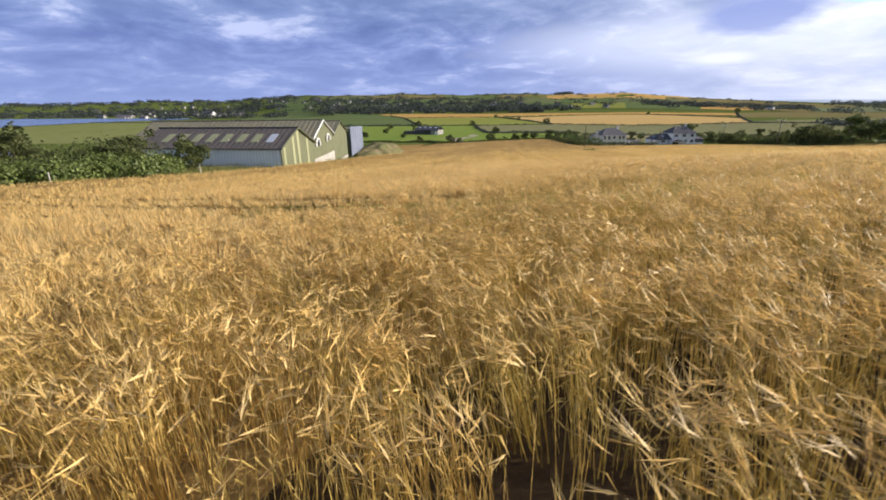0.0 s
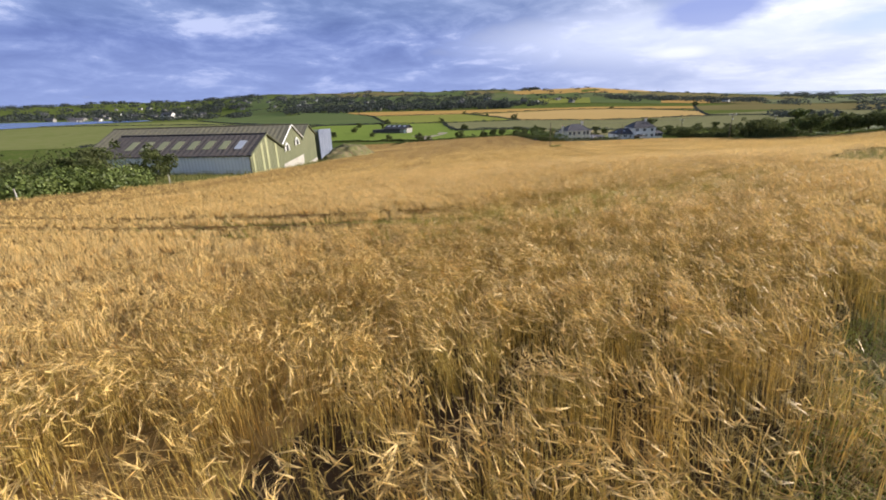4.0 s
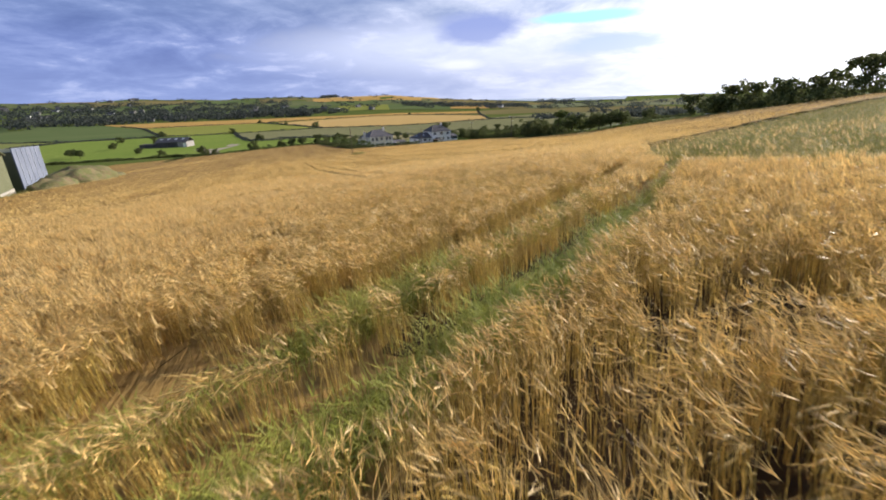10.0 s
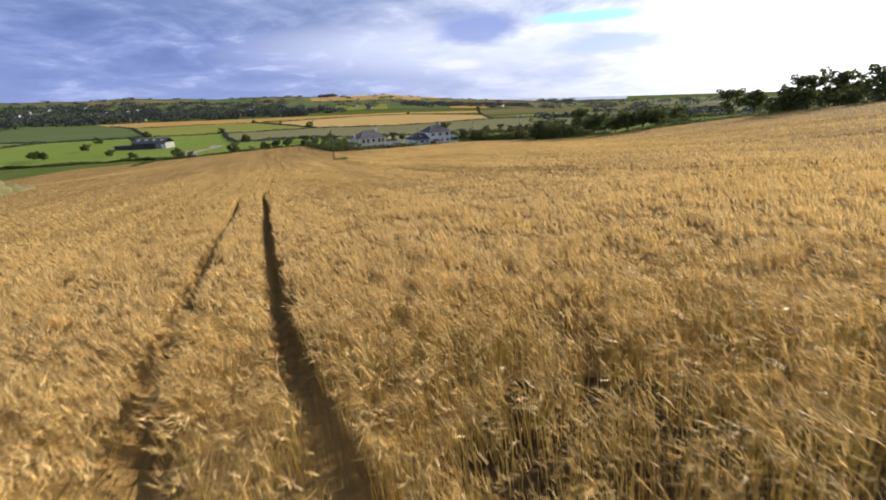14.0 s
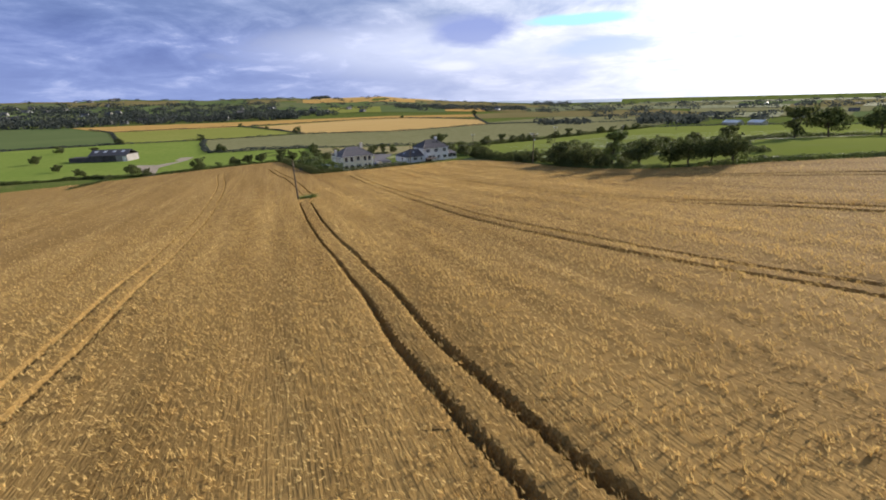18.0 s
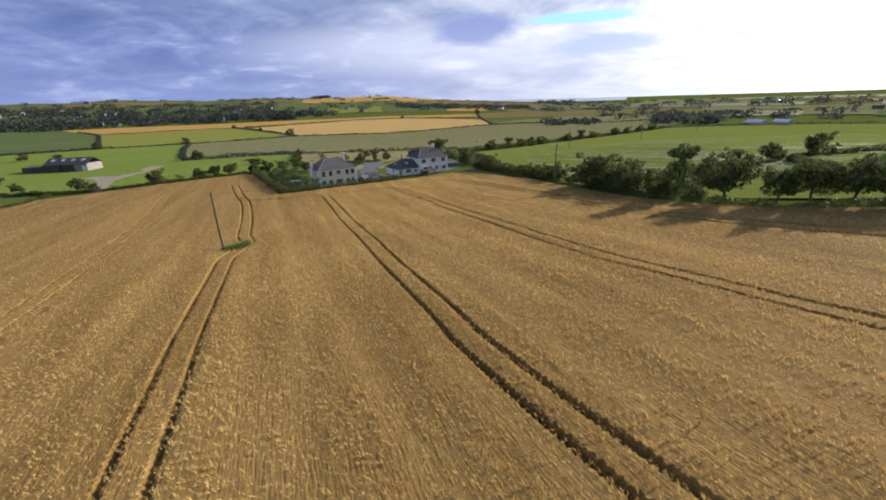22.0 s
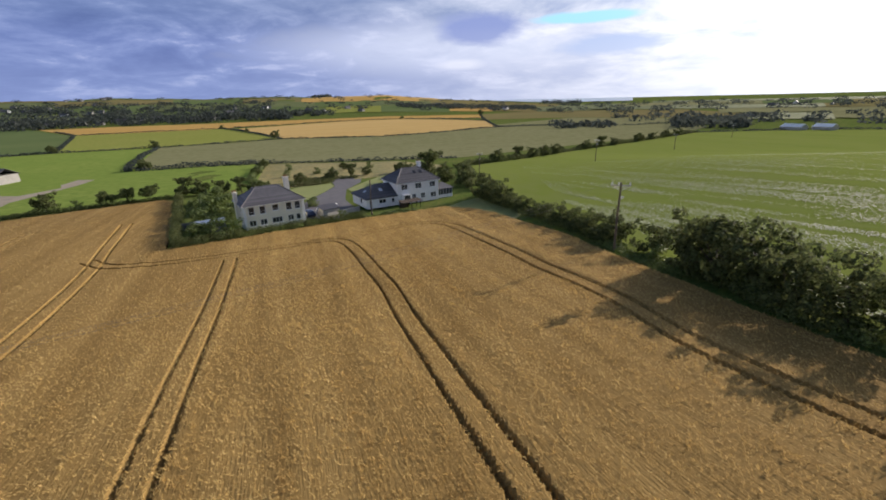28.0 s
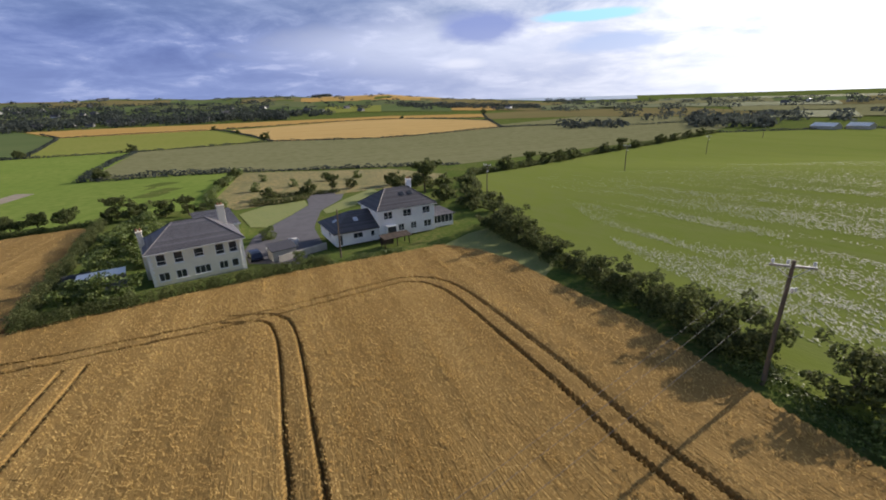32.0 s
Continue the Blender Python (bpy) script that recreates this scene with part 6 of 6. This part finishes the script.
def panel_shed():
    h = empty("farm_shed", frame2(-66.0, -96.0, -0.3, -0.46, 0.888), "blue-grey sheeted lean-to with clear ribs", "shed", "farm sheds")
    n = 6
    for i in range(n):
        a, b = i * 1.55, i * 1.55 + 1.13
        box("sheet", (a, -0.04, 0, b, 0.08, 7.0 - 0.06 * i), PANEL, h, "blue-grey ribbed sheet")
        box("clear_strip", (b + 0.1, -0.06, 0, b + 0.32, 0.06, 7.0 - 0.06 * i), mat("dull clear rib", (0.30, 0.34, 0.43), (0.25, 0.29, 0.38), 0.5, 0.4), h, "pale clear strip")
    box("back_wall", (0, 0.1, 0, n * 1.55, 14, 6.5), SHEETG, h, "olive sheet body", bevel=0.03)


panel_shed()
# weedy mound beside the sheds
for mx_, my_, sx_, sz_ in ((-72.5, -79.5, 4.6, 3.2), (-67.0, -86.0, 3.6, 3.0), (-76.5, -72.0, 4.0, 2.0), (-62.0, -95.5, 2.6, 2.0)):
    bm_ = bmesh.new()
    bmesh.ops.create_icosphere(bm_, subdivisions=4, radius=1.0)
    for v_ in bm_.verts:
        k_ = 1 + 0.22 * noise.noise(v_.co * 2.3 + Vector((mx_, my_, 0))) + 0.1 * noise.noise(v_.co * 6)
        v_.co = Vector((v_.co.x * sx_ * k_, v_.co.y * sx_ * 1.5 * k_, v_.co.z * sz_ * k_))
    for f_ in bm_.faces:
        f_.smooth = True
    o_ = part("earth_mound", bm_, EARTH)
    o_.matrix_basis = Matrix.Translation(at(mx_, my_, -0.25))
    tagged(o_, "low weedy earth mound beside the sheds", "mound", "earth mounds")
blades("bank_grass", lambda x, y: (~inside(x, y, FIELD)) * 0.8, 34000, (-82, -170), (-36, -62), 0.6, 0.026, mat("bank grass", (0.27, 0.235, 0.085), (0.17, 0.19, 0.055), 0.4, 0.7, thru=0.3, rand=0.4), "long dry-tipped grass along the shed bank", "grass", k=2)


# far farm shed with dark roof
def far_shed():
    h = empty("farm_shed", frame2(-200.5, 113.5, -11.6, 0.987, 0.16), "dark-roofed long farm shed across the pasture", "shed")
    W, D, E, R = 18.5, 11.0, 3.4, 6.0
    box("wall", (0, 0, 0, 6.5, D, E), mat("dark boards and bay shade", (0.10, 0.09, 0.085), (0.075, 0.07, 0.07), 0.6, 0.85), h, "dark boarded end")
    # the open bay is a solid block, dark for the shade inside
    box("wall", (6.504, 0.5, 0, 13.0, D, E), MATS["dark boards and bay shade"], h, "dark block for the shadowed open bay")
    box("wall", (13.004, 0, 0, W, D, E), mat("grey block wall", (0.30, 0.29, 0.28), (0.25, 0.24, 0.23), 0.6, 0.85), h, "grey block end")
    box("door", (16.2, -0.06, 0, 18.0, -0.004, 2.6), TRIM, h, "white door")
    for s in (0, 1):
        bm = bmesh.new()
        y0 = -0.5 if s == 0 else D + 0.5
        q = ((-0.4, y0, E - 0.1), (W + 0.4, y0, E - 0.1), (W + 0.4, D / 2, R), (-0.4, D / 2, R))
        slope(bm, *q)
        part("roof_plane", bm, SLATE2, h, "dark sheet roof")
    for i in range(4):
        bm = bmesh.new()
        add_box(bm, -0.8, -0.9, 0.0, 0.8, 0.9, 0.06)
        sk = part("roof_light", bm, PANELL, h, "pale roof light")
        sk.matrix_basis = Matrix.Translation((2.5 + i * 4.4, 3.2, E + (R - E) * 0.62 + 0.05)) @ Matrix.Rotation(math.atan2(R - E, D / 2 + 0.5), 4, "X")
    lo = box("lean_to", (-11, 1.5, 0, -0.05, 8, 2.4), MATS["dark boards and bay shade"], h, "low dark lean-to", bevel=0.05)


far_shed()


def cottage(x, y, turn, s, wallm, name="cottage", label="distant white cottage with slate roof"):
    key = (wallm.name,)
    if key not in COT:
        bm = bmesh.new()
        add_box(bm, -6, -3.5, -1.5, 6, 3.5, 3.4)
        for xx in (-6, 6):
            v = [bm.verts.new(p) for p in ((xx, -3.5, 3.4), (xx, 3.5, 3.4), (xx, 0, 6.0))]
            bm.faces.new(v)
        w = bpy.data.meshes.new("wall")
        bm.to_mesh(w)
        bm.free()
        w.materials.append(wallm)
        bm = bmesh.new()
        slope(bm, (-6.4, -3.9, 3.2), (6.4, -3.9, 3.2), (6.4, 0, 6.2), (-6.4, 0, 6.2))
        slope(bm, (6.4, 3.9, 3.2), (-6.4, 3.9, 3.2), (-6.4, 0, 6.2), (6.4, 0, 6.2))
        add_box(bm, 4.9, -0.4, 5.5, 5.8, 0.4, 7.2)
        r = bpy.data.meshes.new("roof")
        bm.to_mesh(r)
        bm.free()
        r.materials.append(SLATE2)
        bm = bmesh.new()
        add_box(bm, -0.6, -3.56, 0.9, 0.6, -3.51, 2.2)
        g = bpy.data.meshes.new("window")
        bm.to_mesh(g)
        bm.free()
        g.materials.append(GLASS)
        COT[key] = (w, r, g)
    e = empty(name, pose(x, y, float(land(x, y)), rz=turn) @ Matrix.Scale(s, 4), label, "house", "houses across the valley")
    for nm, me in zip(("wall", "roof"), COT[key]):
        new(nm, me).parent = e
    for xx in (-4.2, 0.0, 4.2):
        w = new("window", COT[key][2])
        w.parent = e
        w.location.x = xx


COT = {}
GREYW = mat("grey pebbledash", (0.30, 0.295, 0.285), None, 0.5, 0.85)
rc_ = random.Random(12)
for a0_, a1_, r0_, r1_, n_ in ((-74, -54, 1250, 1650, 44), (-73, -60, 1100, 1290, 26), (-54, -40, 1050, 1500, 22), (-48, -30, 925, 1010, 14), (-30, -12, 950, 1250, 8), (-46, -36, 1700, 1900, 7), (-8, 6, 1100, 1350, 8), (28, 42, 700, 1400, 6)):
    for _ in range(n_):
        a_, d_ = radians(rc_.uniform(a0_, a1_)), rc_.uniform(r0_, r1_)
        cottage(d_ * math.sin(a_), d_ * math.cos(a_) - 60, rc_.uniform(-40, 60), rc_.uniform(0.8, 1.25), WHITE if rc_.random() < 0.14 else GREYW)
cottage(-1034, 440, 20, 2.2, WHITE, label="large white building above the bay")
# white-roofed barns beyond the meadow
for x_, y_, L_, lab_ in ((268, 318, 13, "white-roofed barn beyond the meadow"), (250, 324, 15, "pale low barn beyond the meadow"), (330, 520, 20, "far grey barn on the rise")):
    gable_shed(x_, y_, float(land(x_, y_)), 0.9, 0.43, 9.0, L_, 2.6, 4.6, CONC, SHEETW if L_ != 20 else FIBREM, lab_)
gable_shed(-56, -158, 2.2, 0.25, 0.97, 10, 22, 3.0, 4.6, SHEETG, mat("blue-grey sheet roof", (0.10, 0.12, 0.17), (0.08, 0.10, 0.14), 0.5, 0.5), "low shed with blue-grey roof behind the scrub")

# ---- poles, wires and small things ----
def power_pole(x, y, h, name="power_pole", arm=True, lean=(0, 0), label="weathered wooden power pole", group="", turn=0.0, insul=True):
    e = empty(name, pose(x, y, float(land(x, y)), lean[0], lean[1], turn), label, "pole", group)
    bm = bmesh.new()
    limb(bm, (0, 0, -0.6), (0, 0, h), 0.15, 0.105, 12)
    part("shaft", bm, POLEW, e, "round weathered timber")
    if arm:
        a = box("crossarm", (-1.15, -0.06, h - 0.42, 1.15, 0.06, h - 0.29), METAL, e, "steel crossarm", bevel=0.01)
        for s in (-1, 1):
            bm = bmesh.new()
            limb(bm, (s * 0.85, -0.02, h - 0.42), (s * 0.06, -0.1, h - 1.05), 0.025, 0.025, 5)
            part("brace", bm, METAL, e, "steel brace")
        for x0 in (-1.0, -0.25, 1.0):
            bm = bmesh.new()
            limb(bm, (x0, 0, h - 0.29), (x0, 0, h - 0.12), 0.03, 0.03, 6)
            limb(bm, (x0, 0, h - 0.2), (x0, 0, h + 0.02), 0.10, 0.07, 10)
            part("insulator", bm, PORC, e, "white porcelain insulator")
        bm = bmesh.new()
        limb(bm, (0.2, -0.15, h - 1.95), (0.2, -0.15, h - 1.65), 0.09, 0.09, 8)
        limb(bm, (0.38, -0.15, h - 1.85), (0.38, -0.15, h - 1.6), 0.07, 0.06, 8)
        part("fuse_carrier", bm, PORC, e, "white fuse carriers")
    return e


power_pole(14.66, 17.76, 8.6, turn=-20, label="tall wooden power pole with steel crossarm in the hedge")
power_pole(-36.3, -25.4, 8.0, name="field_pole", arm=False, label="bare wooden pole standing in the barley", lean=(0, -1.0))
power_pole(-24.4, 54.3, 7.6, name="house_pole", arm=False, lean=(0, 1.0), label="wooden service pole before the white house")
for x_, y_ in ((-0.5, 99.6), (43.3, 131.4), (101.4, 198.4), (170.3, 271.5)):
    power_pole(x_, y_, 8.2, turn=-35, label="wooden power pole standing in the meadow", group="meadow power poles")


def wire(a, b, sag, r=0.012, label="thin sagging power line"):
    c = bpy.data.curves.new("power_line", "CURVE")
    c.dimensions, c.bevel_depth = "3D", r
    s = c.splines.new("POLY")
    s.points.add(20)
    for i, p in enumerate(s.points):
        t = i / 20
        q = Vector(a).lerp(Vector(b), t) - Vector((0, 0, sag * 4 * t * (1 - t)))
        p.co = (*q, 1)
    c.materials.append(mat("dull conductor", (0.16, 0.155, 0.15), (0.12, 0.12, 0.12), 5.0, 0.6))
    tagged(new("power_line", c), label, "wire", "power lines")


hp_ = at(14.66, 17.76, 8.6)
for dx_ in (-1.0, -0.25, 1.0):
    d_ = Vector((math.cos(radians(-20)), math.sin(radians(-20)), 0)) * dx_
    wire(hp_ + d_, at(-36.3, -25.4, 7.75) + d_ * 0.25, 1.1, 0.006)
blades("pole_weeds", lambda x, y: (np.hypot((x + 34.9) / 1.5, (y + 24.2) / 1.2) < 1 + 0.35 * value_noise(x, y, 0.7, 2)), 5200, (-38, -27), (-32, -21), 1.0, 0.03, WEED, "rank green weeds at the foot of the field pole", "weeds", k=3)
tree("shrub", -34.4, -23.6, 0.5, 30, "small bramble at the field pole's foot", name="bramble", category="shrub")

# car on the drive
def car():
    e = empty("car", pose(-38.4, 54.6, float(land(-38.4, 54.6)) + 0.08, rz=128), "dark blue hatchback parked on the drive", "car")
    bm = bmesh.new()
    prof = [(-2.05, 0.35), (-2.1, 0.75), (-1.95, 0.95), (-1.5, 1.38), (-0.4, 1.48), (0.55, 1.4), (1.15, 0.98), (1.95, 0.82), (2.1, 0.6), (2.08, 0.33)]
    rings = []
    for y, s in ((-0.86, 0.96), (-0.7, 1.0), (0.7, 1.0), (0.86, 0.96)):
        rings.append([bm.verts.new((x, y * (0.86 if z > 1.0 else 1.0), z * s)) for x, z in prof])
    for a, b in zip(rings, rings[1:]):
        for i in range(len(prof)):
            j = (i + 1) % len(prof)
            bm.faces.new((a[i], a[j], b[j], b[i]))
    bm.faces.new(rings[0][::-1])
    bm.faces.new(rings[-1])
    part("body", bm, CARBLUE, e, "dark blue bodywork")
    bm = bmesh.new()
    v = [bm.verts.new(p) for p in ((0.62, -0.6, 1.40), (0.62, 0.6, 1.40), (1.16, 0.68, 1.03), (1.16, -0.68, 1.03))]
    w = [bm.verts.new(q.co + Vector((0.02, 0, 0.02))) for q in v]
    bm.faces.new(w)
    for i in range(4):
        bm.faces.new((v[i], v[(i + 1) % 4], w[(i + 1) % 4], w[i]))
    part("windscreen", bm, GLASS, e, "dark windscreen")
    for s in (-1, 1):
        box("side_window", (-1.3, s * 0.76 - 0.02, 1.0, 0.7, s * 0.76 + 0.02, 1.33), GLASS, e, "dark side glass")
        box("headlight", (1.95, s * 0.6 - 0.18, 0.62, 2.1, s * 0.6 + 0.18, 0.78), PORC, e, "clear headlight", bevel=0.03)
        for x in (-1.3, 1.3):
            bm = bmesh.new()
            limb(bm, (x, s * 0.70, 0.31), (x, s * 0.90, 0.31), 0.31, 0.31, 18)
            wh = part("wheel", bm, RUBBER, e, "black tyre")
            bm = bmesh.new()
            limb(bm, (x, s * 0.88, 0.31), (x, s * 0.915, 0.31), 0.19, 0.17, 14)
            part("rim", bm, METAL, wh, "silver rim")


car()


def tank(x, y, turn, material, label):
    e = empty("oil_tank", pose(x, y, float(land(x, y)) + 0.08, rz=turn), label, "tank")
    bm = bmesh.new()
    add_box(bm, -1.0, -0.55, 0.45, 1.0, 0.55, 1.55)
    bmesh.ops.bevel(bm, geom=list(bm.edges), offset=0.28, segments=4, affect="EDGES")
    for f in bm.faces:
        f.smooth = True
    part("tank_body", bm, material, e, "rounded tank body")
    for xx in (-0.7, 0.7):
        box("support", (xx - 0.1, -0.5, 0, xx + 0.1, 0.5, 0.5), CONC, e, "block support")


tank(-36.4, 57.0, 40, TRIM, "white oil tank beside the drive")
tank(-34.7, 60.8, 20, mat("pale grey tarp", (0.6, 0.6, 0.62), (0.5, 0.5, 0.53), 1.0, 0.7), "pale covered heap beside the drive")
# low dark sheds and walls by the drive
box("garden_wall", (0, 0, -0.3, 8.5, 0.25, 1.1), CONC, None, "", frame2(-33.5, 52.5, float(land(-33, 54)), 0.62, 0.78), 0.03)
tagged(bpy.data.objects["garden_wall"], "low pale wall beside the drive", "wall", kind="structure")
ls_ = empty("outbuilding", frame2(-34.4, 52.6, float(land(-33, 54)), 0.75, 0.66), "low dark-roofed outbuilding by the drive", "outbuilding")
box("wall", (0, 0, -0.2, 3.6, 2.6, 1.9), CONC, ls_, "grey block wall")
bm_ = bmesh.new()
slope(bm_, (-0.2, -0.25, 1.9), (3.8, -0.25, 1.9), (3.8, 2.85, 2.4), (-0.2, 2.85, 2.4))
part("roof_plane", bm_, SLATE2, ls_, "dark felt roof")
# timber shelter before the white house
sh_ = empty("timber_shelter", frame2(-18.2, 58.0, float(land(-16, 60)), 0.80, 0.60), "dark timber pergola shelter before the white house", "shelter")
for i_ in range(3):
    for j_ in range(2):
        box("post", (i_ * 2.2, j_ * 1.6, -0.2, i_ * 2.2 + 0.12, j_ * 1.6 + 0.12, 1.55 + 0.25 * j_), TIMBER, sh_)
for i_ in range(16):
    a_ = -0.2 + i_ * 0.32
    box("roof_board", (a_, -0.3, 1.58, a_ + 0.29, 2.0, 1.64), TIMBER, sh_).rotation_euler = (0.12, 0, 0)
for i_ in range(8):
    box("wall_board", (-0.05 + i_ * 0.3, 1.62, 0.0, 0.22 + i_ * 0.3, 1.66, 1.6), TIMBER, sh_)
# garden shed roofs west of the cream house
gs_ = empty("garden_shed", frame2(-54.5, 40.2, float(land(-53, 42)), 0.78, 0.626), "low grey shed with pale roof edge in the garden", "shed")
box("wall", (0, 0, -0.2, 5.0, 2.6, 1.9), mat("dull grey block", (0.22, 0.21, 0.21), (0.17, 0.165, 0.165), 1.0, 0.85), gs_, "grey wall")
box("roof", (-0.15, -0.2, 1.9, 5.2, 2.8, 2.02), SHEETW, gs_, "pale sheet roof", bevel=0.02)
gs2_ = empty("polytunnel", frame2(-61.5, 42.5, float(land(-60, 44)), 0.80, 0.60), "small dark garden tunnel beside the hedge", "polytunnel")
bm_ = bmesh.new()
r_ = [[bm_.verts.new((x, 1.3 * math.cos(t), 1.3 * math.sin(t))) for t in np.linspace(0, math.pi, 11)] for x in (0, 2.5, 5)]
for a_, b_ in zip(r_, r_[1:]):
    for i_ in range(10):
        bm_.faces.new((a_[i_], a_[i_ + 1], b_[i_ + 1], b_[i_]))
bm_.faces.new(r_[0])
bm_.faces.new(r_[-1])
part("cover", bm_, mat("dark net cover", (0.05, 0.055, 0.06), None, 2.0, 0.7), gs2_, "dark rounded cover")
# fence posts in the scrub
for i_, (x_, y_) in enumerate(((-40.2, -152.6), (-41.3, -141.5))):
    bm_ = bmesh.new()
    limb(bm_, (0, 0, -0.3), (0.03, 0, 1.15), 0.06, 0.05, 8)
    o_ = part("fence_post", bm_, CONC)
    o_.matrix_basis = pose(x_, y_, float(land(x_, y_)), rz=i_ * 40)
    tagged(o_, "weathered pale fence post in the scrub", "fence post", "fence posts")
